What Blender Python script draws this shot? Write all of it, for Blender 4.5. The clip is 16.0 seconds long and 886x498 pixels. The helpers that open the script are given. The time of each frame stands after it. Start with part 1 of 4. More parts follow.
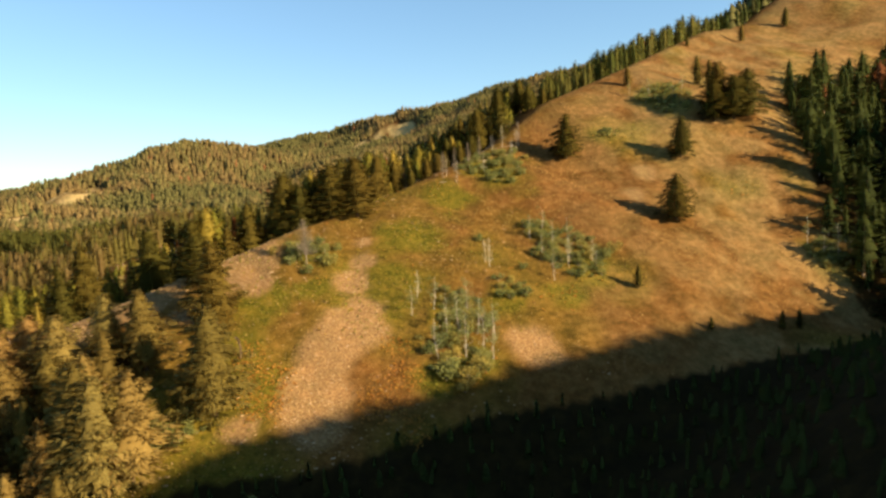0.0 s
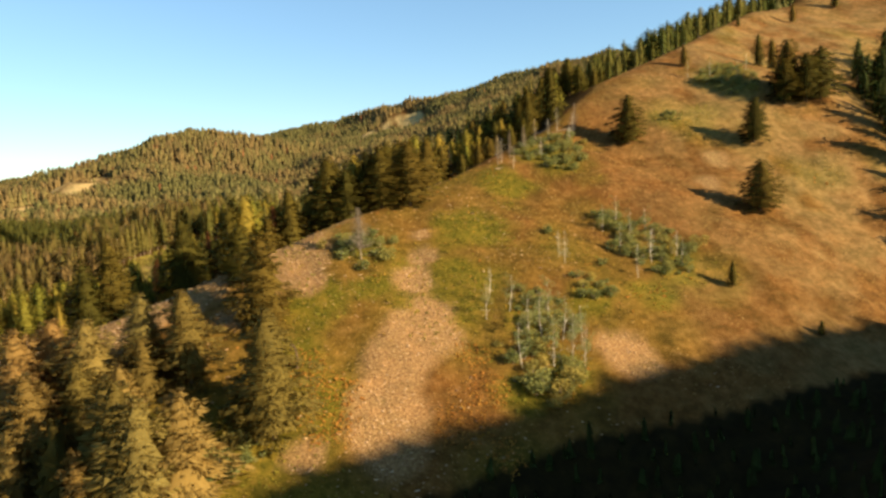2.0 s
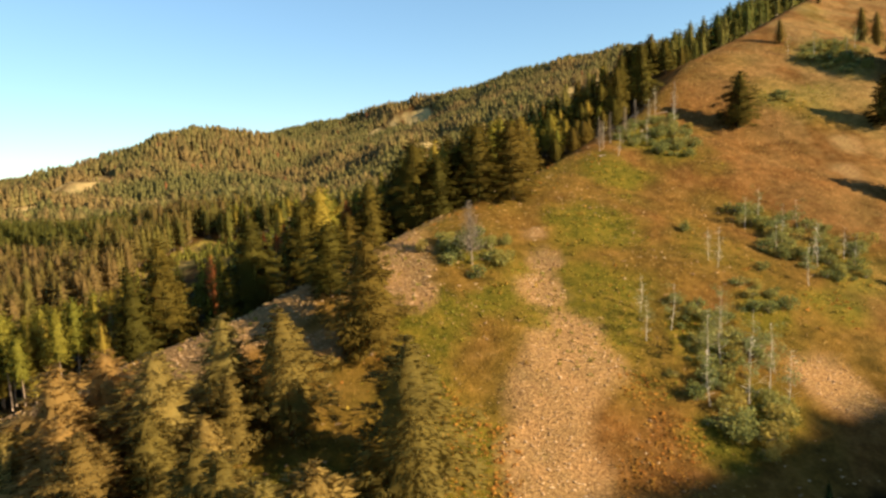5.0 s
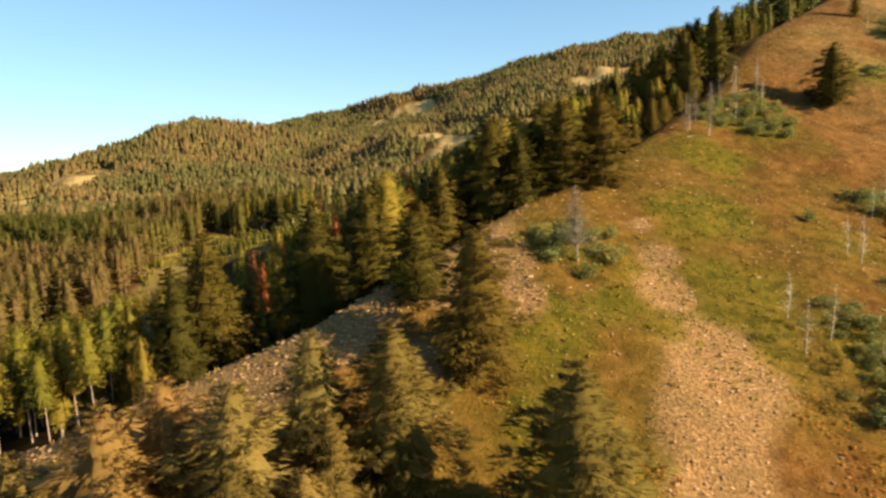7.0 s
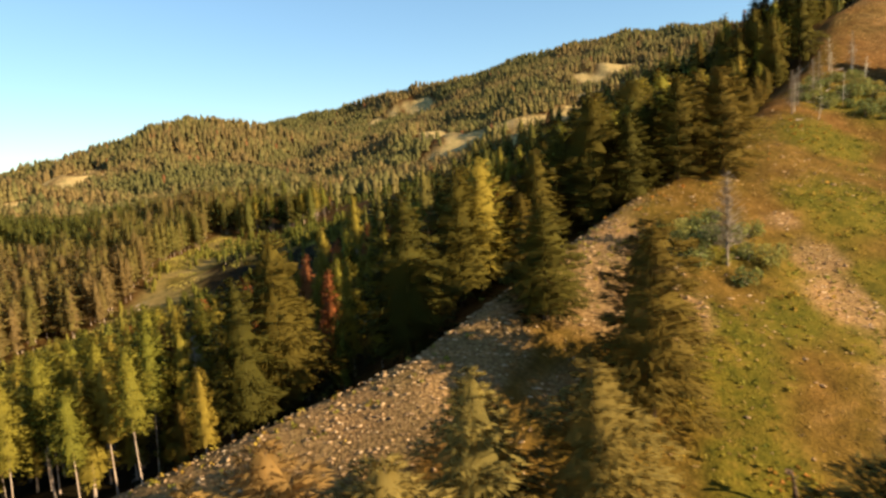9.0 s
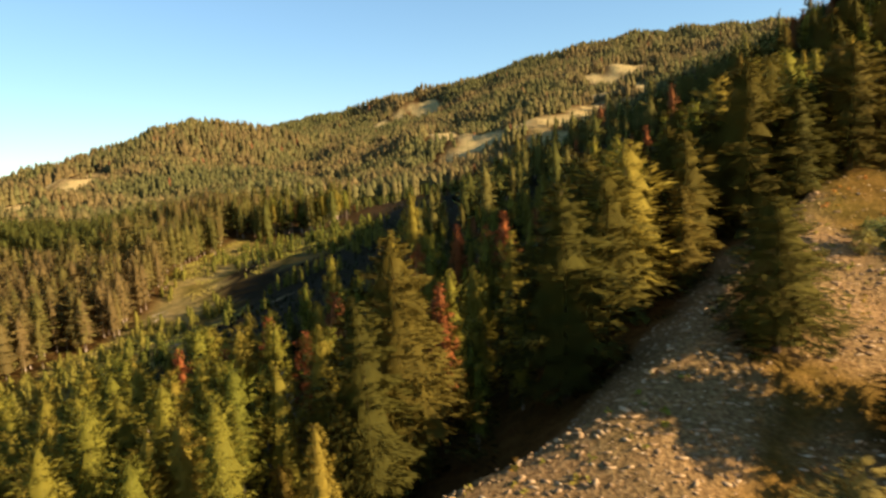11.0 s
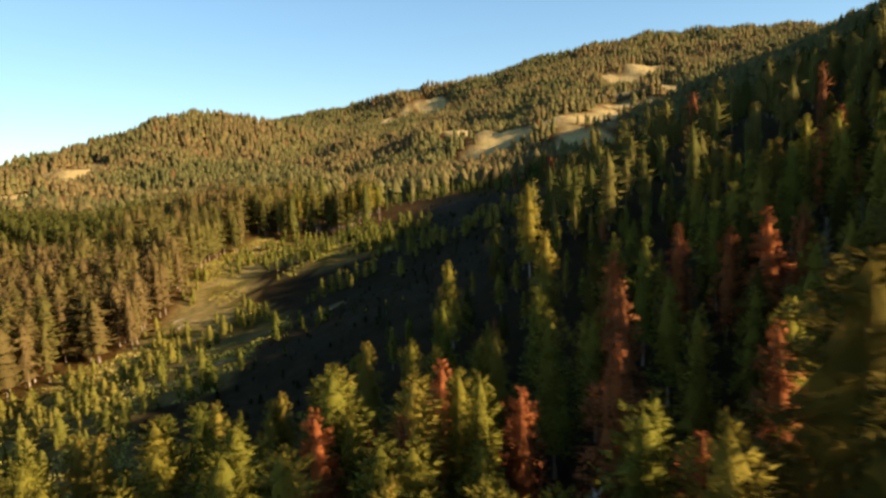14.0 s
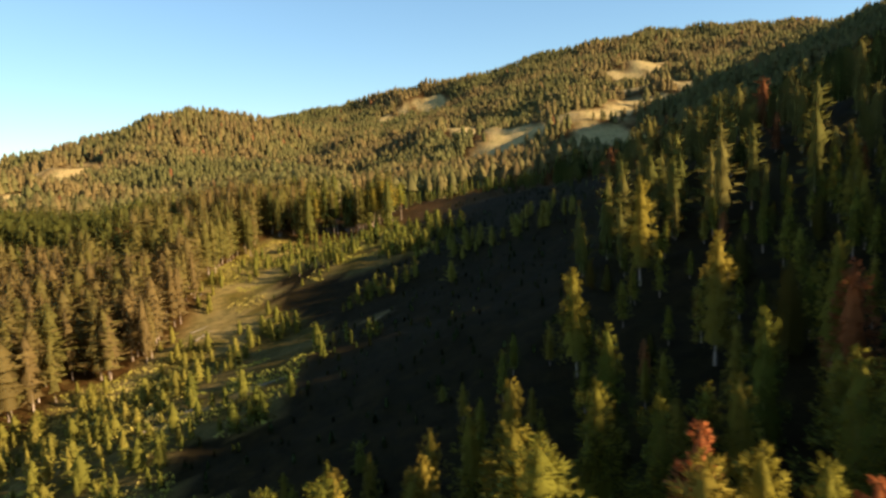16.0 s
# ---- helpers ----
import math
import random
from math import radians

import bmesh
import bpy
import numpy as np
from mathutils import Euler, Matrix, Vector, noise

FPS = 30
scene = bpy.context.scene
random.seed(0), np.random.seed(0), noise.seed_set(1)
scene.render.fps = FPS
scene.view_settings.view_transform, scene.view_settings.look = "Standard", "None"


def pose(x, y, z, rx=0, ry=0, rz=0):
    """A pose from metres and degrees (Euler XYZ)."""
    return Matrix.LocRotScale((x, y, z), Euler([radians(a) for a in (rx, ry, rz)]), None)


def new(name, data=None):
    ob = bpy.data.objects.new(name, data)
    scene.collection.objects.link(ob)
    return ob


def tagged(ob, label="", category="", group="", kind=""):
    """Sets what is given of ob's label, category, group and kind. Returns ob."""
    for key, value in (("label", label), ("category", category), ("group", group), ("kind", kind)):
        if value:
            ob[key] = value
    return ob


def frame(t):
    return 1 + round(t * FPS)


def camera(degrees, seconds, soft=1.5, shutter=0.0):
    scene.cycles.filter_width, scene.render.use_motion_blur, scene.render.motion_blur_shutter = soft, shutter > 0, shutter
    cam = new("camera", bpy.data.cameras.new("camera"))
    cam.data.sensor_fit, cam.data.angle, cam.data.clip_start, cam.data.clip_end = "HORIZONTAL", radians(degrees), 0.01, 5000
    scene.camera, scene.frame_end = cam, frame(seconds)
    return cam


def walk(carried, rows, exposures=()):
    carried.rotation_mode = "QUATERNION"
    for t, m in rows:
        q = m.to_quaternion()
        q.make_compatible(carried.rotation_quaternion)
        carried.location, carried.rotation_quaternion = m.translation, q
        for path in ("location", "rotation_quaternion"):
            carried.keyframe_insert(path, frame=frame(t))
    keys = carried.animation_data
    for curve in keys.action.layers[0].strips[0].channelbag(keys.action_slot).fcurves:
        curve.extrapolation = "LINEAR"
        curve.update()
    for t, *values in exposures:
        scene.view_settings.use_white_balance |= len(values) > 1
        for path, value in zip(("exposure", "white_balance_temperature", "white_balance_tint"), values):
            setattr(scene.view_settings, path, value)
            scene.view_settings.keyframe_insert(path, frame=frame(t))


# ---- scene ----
cam = camera(68.2, 16.0, soft=2.7, shutter=0.5)
METRES, EYE, TILT, LEAN, TURN = 200.0, 100.0, -6.5, 3.0, 0.0
ROWS = [
    (0.0, 0.0, 0.0, 0.0, 0.0, 0.0, 0.0),
    (0.5, -0.0201, 0.0236, 0.0004, -0.11, -0.24, -0.02),
    (1.0, -0.0406, 0.0479, 0.0007, -0.11, -0.49, -0.07),
    (1.5, -0.0609, 0.0719, 0.0013, -0.05, -0.62, -0.12),
    (2.0, -0.081, 0.0956, 0.0016, 0.04, -0.71, -0.19),
    (2.5, -0.1016, 0.1196, 0.0018, 0.09, -0.55, -0.17),
    (3.0, -0.1221, 0.1437, 0.0021, 0.08, -0.37, -0.1),
    (5.5, -0.2237, 0.264, 0.0028, -0.38, -0.99, 0.09),
    (6.0, -0.2434, 0.2882, 0.003, -0.49, -1.22, 0.11),
    (6.5, -0.2633, 0.3125, 0.0029, -0.61, -1.32, 0.21),
    (7.0, -0.283, 0.3368, 0.0029, -0.64, -1.38, 0.34),
    (7.5, -0.303, 0.3612, 0.003, -0.87, -1.39, 0.46),
    (8.0, -0.3227, 0.386, 0.0029, -1.11, -1.38, 0.56),
    (10.5, -0.4195, 0.5077, 0.0033, -1.68, -1.16, 0.9),
    (11.0, -0.4387, 0.5322, 0.0034, -1.63, -0.99, 0.86),
    (11.5, -0.4579, 0.5567, 0.0035, -1.69, -0.81, 0.74),
    (12.0, -0.4769, 0.5813, 0.0037, -1.85, -0.65, 0.51),
    (12.5, -0.4962, 0.6061, 0.004, -1.96, -0.58, 0.39),
    (13.0, -0.5153, 0.6308, 0.0043, -2.13, -0.73, 0.15),
    (13.5, -0.5343, 0.6553, 0.0048, -2.26, -0.91, -0.13),
    (14.0, -0.5533, 0.6798, 0.0052, -2.36, -0.94, -0.33),
    (14.5, -0.5722, 0.7041, 0.0057, -2.46, -0.98, -0.35),
    (15.0, -0.5909, 0.7287, 0.0059, -2.63, -0.92, -0.3),
    (15.5, -0.61, 0.7527, 0.0062, -2.89, -0.89, -0.24),
    (16.0, -0.6289, 0.7773, 0.0064, -3.18, -0.95, -0.09),
]
walk(cam, [(t, pose(0, 0, EYE, TILT, LEAN, TURN) @ pose(METRES * x, METRES * y, METRES * z, 90 + pitch, roll, yaw)) for t, x, y, z, yaw, pitch, roll in ROWS])

# ---- light ----
SUN_AZIMUTH, SUN_HEIGHT = -23.0, 22.2
sun_data = bpy.data.lights.new("sun", "SUN")
sun_data.energy, sun_data.angle, sun_data.color = 5.0, radians(0.6), (1.0, 0.80, 0.52)
sun = new("sun", sun_data)
sun_way = Vector((math.cos(radians(SUN_AZIMUTH)) * math.cos(radians(SUN_HEIGHT)), math.sin(radians(SUN_AZIMUTH)) * math.cos(radians(SUN_HEIGHT)), math.sin(radians(SUN_HEIGHT))))
sun.matrix_world = Matrix.Translation(sun_way * 900) @ sun_way.to_track_quat("Z", "Y").to_matrix().to_4x4()
world = bpy.data.worlds.new("sky")
scene.world = world
world.use_nodes = True
wn, wl = world.node_tree.nodes, world.node_tree.links
sky = wn.new("ShaderNodeTexSky")
sky.sky_type, sky.sun_disc = "NISHITA", False
sky.sun_elevation, sky.sun_rotation = radians(SUN_HEIGHT), radians(90 - SUN_AZIMUTH)
sky.altitude, sky.air_density, sky.dust_density, sky.ozone_density = 0, 1.0, 0.0, 4.0
deep = wn.new("ShaderNodeGamma")
deep.inputs[1].default_value = 0.75
wl.new(sky.outputs[0], deep.inputs[0])
hue = wn.new("ShaderNodeMix")
hue.data_type, hue.blend_type = "RGBA", "MULTIPLY"
hue.inputs[0].default_value, hue.inputs[7].default_value = 1.0, (0.86, 1.0, 1.03, 1)
wl.new(deep.outputs[0], hue.inputs[6])
wl.new(hue.outputs[2], wn["Background"].inputs[0])
wn["Background"].inputs[1].default_value = 0.092
scene.view_settings.exposure = 1.57

# ---- materials ----


def material(name, rough=0.8, spec=0.2):
    m = bpy.data.materials.new(name)
    m.use_nodes = True
    b = m.node_tree.nodes["Principled BSDF"]
    b.inputs["Roughness"].default_value = rough
    b.inputs["Specular IOR Level"].default_value = spec
    return m, m.node_tree.nodes, m.node_tree.links, b


def noise_node(n, l, scale, detail=3.0, rough=0.6, coords="Object"):
    t = n.new("ShaderNodeTexNoise")
    t.inputs["Scale"].default_value, t.inputs["Detail"].default_value, t.inputs["Roughness"].default_value = scale, detail, rough
    l.new(n.new("ShaderNodeTexCoord").outputs[coords], t.inputs["Vector"])
    return t.outputs["Fac"]


def ramp(n, l, fac, stops):
    r = n.new("ShaderNodeValToRGB")
    e = r.color_ramp.elements
    while len(e) < len(stops):
        e.new(0.5)
    for k, (p, c) in zip(e, stops):
        k.position, k.color = p, (*c, 1)
    l.new(fac, r.inputs[0])
    return r.outputs[0]


def mix(n, l, fac, a, b, how="MIX"):
    m = n.new("ShaderNodeMix")
    m.data_type, m.blend_type = "RGBA", how
    for sock, v in ((m.inputs[0], fac), (m.inputs[6], a), (m.inputs[7], b)):
        if isinstance(v, (int, float)):
            sock.default_value = v
        elif isinstance(v, tuple):
            sock.default_value = (*v, 1)
        else:
            l.new(v, sock)
    return m.outputs[2]


def bump(n, l, b, height, strength, dist):
    k = n.new("ShaderNodeBump")
    k.inputs["Strength"].default_value, k.inputs["Distance"].default_value = strength, dist
    l.new(height, k.inputs["Height"])
    l.new(k.outputs[0], b.inputs["Normal"])


def foliage(name, colours, tint="", loose=0.3):
    """Needles or leaves: each tuft takes its shade from its island, each tree from its own random number, or from the attribute tint; loose is the share of gaps in a spray."""
    m, n, l, b = material(name, 0.8, 0.06)
    if tint:
        a = n.new("ShaderNodeAttribute")
        a.attribute_name = tint
        col = ramp(n, l, a.outputs["Fac"], colours)
    else:
        col = ramp(n, l, n.new("ShaderNodeObjectInfo").outputs["Random"], colours)
    isl = ramp(n, l, n.new("ShaderNodeNewGeometry").outputs["Random Per Island"], [(0.0, (0.8, 0.8, 0.8)), (0.6, (1.0, 1.0, 1.0)), (1.0, (1.16, 1.15, 1.1))])
    col = mix(n, l, 1.0, col, isl, "MULTIPLY")
    l.new(col, b.inputs["Base Color"])
    tr = n.new("ShaderNodeBsdfTranslucent")
    l.new(col, tr.inputs["Color"])
    ms = n.new("ShaderNodeMixShader")
    ms.inputs[0].default_value = 0.32
    l.new(b.outputs[0], ms.inputs[1])
    l.new(tr.outputs[0], ms.inputs[2])
    gap = n.new("ShaderNodeMixShader")
    gap.inputs[0].default_value = loose
    l.new(ms.outputs[0], gap.inputs[1])
    l.new(n.new("ShaderNodeBsdfTransparent").outputs[0], gap.inputs[2])
    l.new((gap if loose else ms).outputs[0], n["Material Output"].inputs["Surface"])
    return m


def bark(name, a, b_col, scale=3.0):
    m, n, l, b = material(name, 0.9, 0.1)
    f = noise_node(n, l, scale, 4.0)
    l.new(ramp(n, l, f, [(0.3, a), (0.7, b_col)]), b.inputs["Base Color"])
    bump(n, l, b, f, 0.5, 0.05)
    return m


FIR = foliage("fir_needles", [(0.0, (0.064, 0.055, 0.010)), (0.35, (0.082, 0.066, 0.011)), (0.7, (0.101, 0.074, 0.013)), (1.0, (0.120, 0.079, 0.015))], loose=0.26)
PINE = foliage("pine_needles", [(0.0, (0.137, 0.132, 0.019)), (0.5, (0.193, 0.161, 0.023)), (1.0, (0.254, 0.179, 0.029))], loose=0.26)
OLIVE = foliage("olive_needles", [(0.0, (0.127, 0.098, 0.023)), (0.5, (0.161, 0.116, 0.028)), (1.0, (0.200, 0.126, 0.035))], loose=0.28)
SAPLING = foliage("sapling_needles", [(0.0, (0.109, 0.108, 0.018)), (0.5, (0.169, 0.146, 0.025)), (1.0, (0.235, 0.178, 0.034))], "tint", 0.2)
RUST = foliage("dead_needles", [(0.0, (0.268, 0.091, 0.031)), (0.6, (0.370, 0.113, 0.036)), (1.0, (0.329, 0.130, 0.047))])
BROWN = foliage("browned_needles", [(0.0, (0.198, 0.150, 0.040)), (0.6, (0.240, 0.160, 0.045)), (1.0, (0.274, 0.156, 0.050))], loose=0.28)
LEAF = foliage("aspen_leaves", [(0.0, (0.17, 0.20, 0.08)), (0.7, (0.22, 0.23, 0.09)), (1.0, (0.30, 0.25, 0.08))])
SHRUB = foliage("shrub_leaves", [(0.0, (0.153, 0.168, 0.050)), (0.5, (0.219, 0.219, 0.066)), (0.85, (0.286, 0.255, 0.066)), (1.0, (0.367, 0.265, 0.061))])
SCRUB = foliage("scrub_leaves", [(0.0, (0.18, 0.18, 0.028)), (0.45, (0.26, 0.205, 0.03)), (0.7, (0.349, 0.217, 0.035)), (1.0, (0.437, 0.175, 0.037))], "tint", 0.0)
STRAW = foliage("dry_straw", [(0.0, (0.286, 0.175, 0.054)), (1.0, (0.468, 0.312, 0.12))], "tint", 0.0)
# The lowest tints are near black: shade put into the needles' colour.
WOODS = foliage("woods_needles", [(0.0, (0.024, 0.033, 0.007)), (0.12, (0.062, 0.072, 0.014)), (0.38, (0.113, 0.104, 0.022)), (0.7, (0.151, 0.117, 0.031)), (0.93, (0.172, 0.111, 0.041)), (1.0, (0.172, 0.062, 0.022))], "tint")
# Far needles are paler and greyer: distance haze put into their colour.
HAZED = foliage("hazed_needles", [(0.0, (0.101, 0.097, 0.031)), (0.35, (0.144, 0.124, 0.041)), (0.7, (0.177, 0.133, 0.046)), (0.93, (0.193, 0.124, 0.048)), (1.0, (0.209, 0.091, 0.036))], "tint", 0.0)
MEADOW = foliage("meadow_grass", [(0.0, (0.291, 0.270, 0.043)), (0.5, (0.414, 0.335, 0.068)), (1.0, (0.538, 0.400, 0.111))], "tint", 0.0)
TWIG = bark("grey_twigs", (0.19, 0.145, 0.105), (0.31, 0.25, 0.19))
BARK = bark("conifer_bark", (0.053, 0.031, 0.019), (0.144, 0.096, 0.062))
PALE = bark("pale_bark", (0.24, 0.165, 0.115), (0.43, 0.32, 0.235))
WHITE = bark("aspen_bark", (0.36, 0.31, 0.24), (0.62, 0.55, 0.44))

STONE, n_, l_, b_ = material("scree_stone", 0.85, 0.25)
tone = ramp(n_, l_, n_.new("ShaderNodeNewGeometry").outputs["Random Per Island"], [(0.0, (0.22, 0.13, 0.06)), (0.5, (0.33, 0.205, 0.1)), (0.85, (0.44, 0.29, 0.15)), (1.0, (0.54, 0.39, 0.23))])
grain = noise_node(n_, l_, 2.5, 4.0)
l_.new(mix(n_, l_, 1.0, tone, ramp(n_, l_, grain, [(0.3, (0.75, 0.75, 0.75)), (0.7, (1.1, 1.08, 1.05))]), "MULTIPLY"), b_.inputs["Base Color"])
bump(n_, l_, b_, grain, 0.4, 0.08)

# The ground: cover.x green herbs, cover.y stones, cover.z forest litter and painted shade; the rest is dry grass.
GROUND, n_, l_, b_ = material("mountain_ground", 0.95, 0.05)
att = n_.new("ShaderNodeAttribute")
att.attribute_name = "cover"
sep = n_.new("ShaderNodeSeparateXYZ")
l_.new(att.outputs["Vector"], sep.inputs[0])
big, small, fine = noise_node(n_, l_, 0.035, 3.0), noise_node(n_, l_, 0.45, 4.0, 0.7), noise_node(n_, l_, 2.6, 3.0, 0.7)
grass = mix(n_, l_, big, ramp(n_, l_, small, [(0.32, (0.068, 0.035, 0.008)), (0.5, (0.120, 0.061, 0.014)), (0.66, (0.172, 0.095, 0.028)), (0.76, (0.232, 0.140, 0.050))]), ramp(n_, l_, small, [(0.32, (0.088, 0.036, 0.008)), (0.5, (0.130, 0.057, 0.014)), (0.72, (0.180, 0.085, 0.026))]))
herbs = ramp(n_, l_, small, [(0.28, (0.037, 0.041, 0.005)), (0.42, (0.077, 0.070, 0.007)), (0.55, (0.114, 0.092, 0.010)), (0.68, (0.155, 0.107, 0.016)), (0.78, (0.199, 0.135, 0.037))])
stones = ramp(n_, l_, fine, [(0.3, (0.125, 0.070, 0.027)), (0.5, (0.215, 0.128, 0.052)), (0.7, (0.31, 0.196, 0.086))])
# Litter is taken down to near black, with forest shade put into its colour.
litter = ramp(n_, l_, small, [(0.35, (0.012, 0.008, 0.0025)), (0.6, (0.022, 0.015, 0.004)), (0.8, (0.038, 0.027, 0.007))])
col = mix(n_, l_, sep.outputs[0], grass, herbs)
col = mix(n_, l_, sep.outputs[1], col, stones)
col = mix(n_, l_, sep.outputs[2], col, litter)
dry = n_.new("ShaderNodeAttribute")
dry.attribute_name = "meadow"
col = mix(n_, l_, dry.outputs["Fac"], col, ramp(n_, l_, small, [(0.3, (0.25, 0.18, 0.066)), (0.5, (0.38, 0.28, 0.115)), (0.75, (0.50, 0.37, 0.175))]))
col = mix(n_, l_, 1.0, col, ramp(n_, l_, fine, [(0.3, (0.72, 0.72, 0.70)), (0.7, (1.12, 1.1, 1.05))]), "MULTIPLY")
patches = noise_node(n_, l_, 0.13, 4.0, 0.68)
col = mix(n_, l_, 1.0, col, ramp(n_, l_, patches, [(0.34, (0.74, 0.78, 0.72)), (0.5, (1.0, 0.98, 0.96)), (0.66, (1.2, 1.12, 1.1))]), "MULTIPLY")
l_.new(col, b_.inputs["Base Color"])
bump(n_, l_, b_, fine, 0.8, 0.35)

# ---- the lie of the land: crests and creeks as lines of x, y, z ----
SPUR = [(-700, -80, -70), (-300, 70, 0), (-150, 132, 47), (-110, 146, 62), (-90, 149, 69.5), (-75, 152, 74.5), (-48, 178, 84.5), (-14, 210, 95.5), (18, 241, 109), (44, 272, 127), (86, 305, 144), (147, 373, 171), (190, 410, 181), (240, 450, 214), (330, 560, 236), (430, 900, 222), (520, 1240, 288)]
HILL = [(-1700, 1350, 36), (-1000, 1050, 52), (-690, 960, 72), (-540, 1010, 117), (-470, 1060, 148), (-390, 1110, 165), (-310, 1180, 148), (-255, 1300, 144), (-230, 1450, 174)]
MAIN = [(-900, 2000, 116), (-350, 1560, 186), (-60, 1440, 238), (306, 1300, 282), (520, 1240, 286), (1200, 1100, 376)]
GULCH = [(-115, 520, 66), (-20, 500, 78), (60, 525, 98), (170, 570, 140)]
FOOT = [(-262, 420, 50), (-300, 540, 55), (-300, 690, 60), (-430, 735, 70), (-560, 760, 52)]
CREEK = [(-500, 60, -45), (-300, 220, 5), (-204, 335, 37), (-172, 400, 54), (-150, 450, 63), (-150, 600, 66), (-190, 800, 71), (-280, 950, 76), (-262, 1100, 96), (-235, 1250, 140)]
SHOULDER = [(-40, 880, 112), (80, 800, 126), (230, 1080, 212)]
OPPOSITE = [(60, -330, 60), (120, -110, 117), (185, 6, 154.5), (230, 30, 156.5), (270, 53, 156), (347, 77, 155), (400, 95, 194), (450, 110, 240), (700, 200, 280)]
lattice = np.random.RandomState(7).rand(256, 256)


def value_noise(x, y):
    i, j = np.floor(x).astype(int), np.floor(y).astype(int)
    u, v = x - i, y - j
    u, v = u * u * (3 - 2 * u), v * v * (3 - 2 * v)
    g = lambda a, b: lattice[a % 256, b % 256]
    return (g(i, j) * (1 - u) + g(i + 1, j) * u) * (1 - v) + (g(i, j + 1) * (1 - u) + g(i + 1, j + 1) * u) * v - 0.5


def rough_noise(x, y, size, octaves=3):
    return sum(value_noise(x / size * 2**k + 17.3 * k, y / size * 2**k + 5.1 * k) * 0.5**k for k in range(octaves))


def near_line(x, y, line):
    """The distance to a line, its height there, and the side: positive on its left."""
    bd, num, den, bs = np.full(np.shape(x), 1e9), np.zeros(np.shape(x)), np.zeros(np.shape(x)), np.zeros(np.shape(x))
    for (x0, y0, z0), (x1, y1, z1) in zip(line[:-1], line[1:]):
        dx, dy = x1 - x0, y1 - y0
        t = np.clip(((x - x0) * dx + (y - y0) * dy) / (dx * dx + dy * dy), 0, 1)
        px, py = x - (x0 + t * dx), y - (y0 + t * dy)
        d = np.hypot(px, py)
        m = d < bd
        w = 1 / (d + 0.5) ** 7
        num, den = num + w * (z0 + t * (z1 - z0)), den + w
        bd, bs = np.where(m, d, bd), np.where(m, dx * py - dy * px, bs)
    return bd, num / den, bs


def land(x, y):
    x, y = np.asarray(x, float), np.asarray(y, float)
    d1, z1, s1 = near_line(x, y, SPUR)
    face = z1 - (0.40 * (np.sqrt(d1 * d1 + 9) - 3) + 0.0010 * np.minimum(d1, 120) ** 2 + 0.2 * np.maximum(d1 - 120, 0))
    d5, z5, _ = near_line(x, y, OPPOSITE)
    far_side = z5 - 0.62 * (np.sqrt(d5 * d5 + 36) - 6)
    m = np.maximum(face, far_side)
    face = m + 5 * np.log(np.exp((face - m) / 5) + np.exp((far_side - m) / 5))
    num = den = 0
    for line, k in ((SPUR, 1), (HILL, 1), (MAIN, 1), (CREEK, 1), (SHOULDER, 0.6), (FOOT, 0.6), (GULCH, 0.8)):
        d, z, _ = near_line(x, y, line)
        w = k / (d + 2) ** 1.6
        num, den = num + w * z, den + w
    back = num / den - 7.5 * (1 - np.exp(-d1 / 30)) * np.exp(-((d1 / 110) ** 2))
    back = back - 4.5 * (1 - np.exp(-d1 / 6)) * np.exp(-((d1 / 38) ** 2)) * np.clip((x + 112) / 25, 0, 1) * np.clip((0 - x) / 40, 0, 1)
    # Mounds added at the balds, tilting them towards the sun to brighten them.
    for a, b, r in BALDS:
        back = back + 0.5 * r * np.exp(-(((x - a + 1.1 * r) / (1.5 * r)) ** 2) - ((y - b + 0.6 * r) / (3 * r)) ** 2)
    far = np.clip((np.hypot(x + 50, y - 150) - 150) / 500, 0, 1)
    ease = np.clip(d1 / 12, 0.15, 1)
    return np.where(s1 > 0, back, face) + ease * (2.2 * rough_noise(x, y, 38) * (1 + 4 * far) + 0.9 * rough_noise(x, y, 6, 2) + far * 12 * rough_noise(x + 900, y, 210))


def z_at(x, y):
    return float(land(x, y))


def inside(x, y, poly):
    r = np.zeros(np.shape(x), bool)
    for (x0, y0), (x1, y1) in zip(poly, poly[1:] + poly[:1]):
        r ^= ((y0 > y) != (y1 > y)) & (x < (x1 - x0) * (y - y0) / (y1 - y0 + 1e-9) + x0)
    return r


def ragged(x, y, poly):
    """Inside a plan polygon whose edge wanders."""
    return inside(x, y, poly) & inside(x + 12 * rough_noise(x, y, 17), y + 16 * rough_noise(x + 300, y, 17), poly)


def blobs(x, y, spots, soft=0.35):
    """How far a place lies within round patches of x, y, radius: 0 outside, 1 inside, with ragged edges."""
    best = np.zeros(np.shape(x))
    rag = 0.55 * rough_noise(x, y, 9, 4)
    for a, b, r in spots:
        best = np.maximum(best, np.clip((1 + rag - np.hypot(x - a, y - b) / r) / soft, 0, 1))
    return best


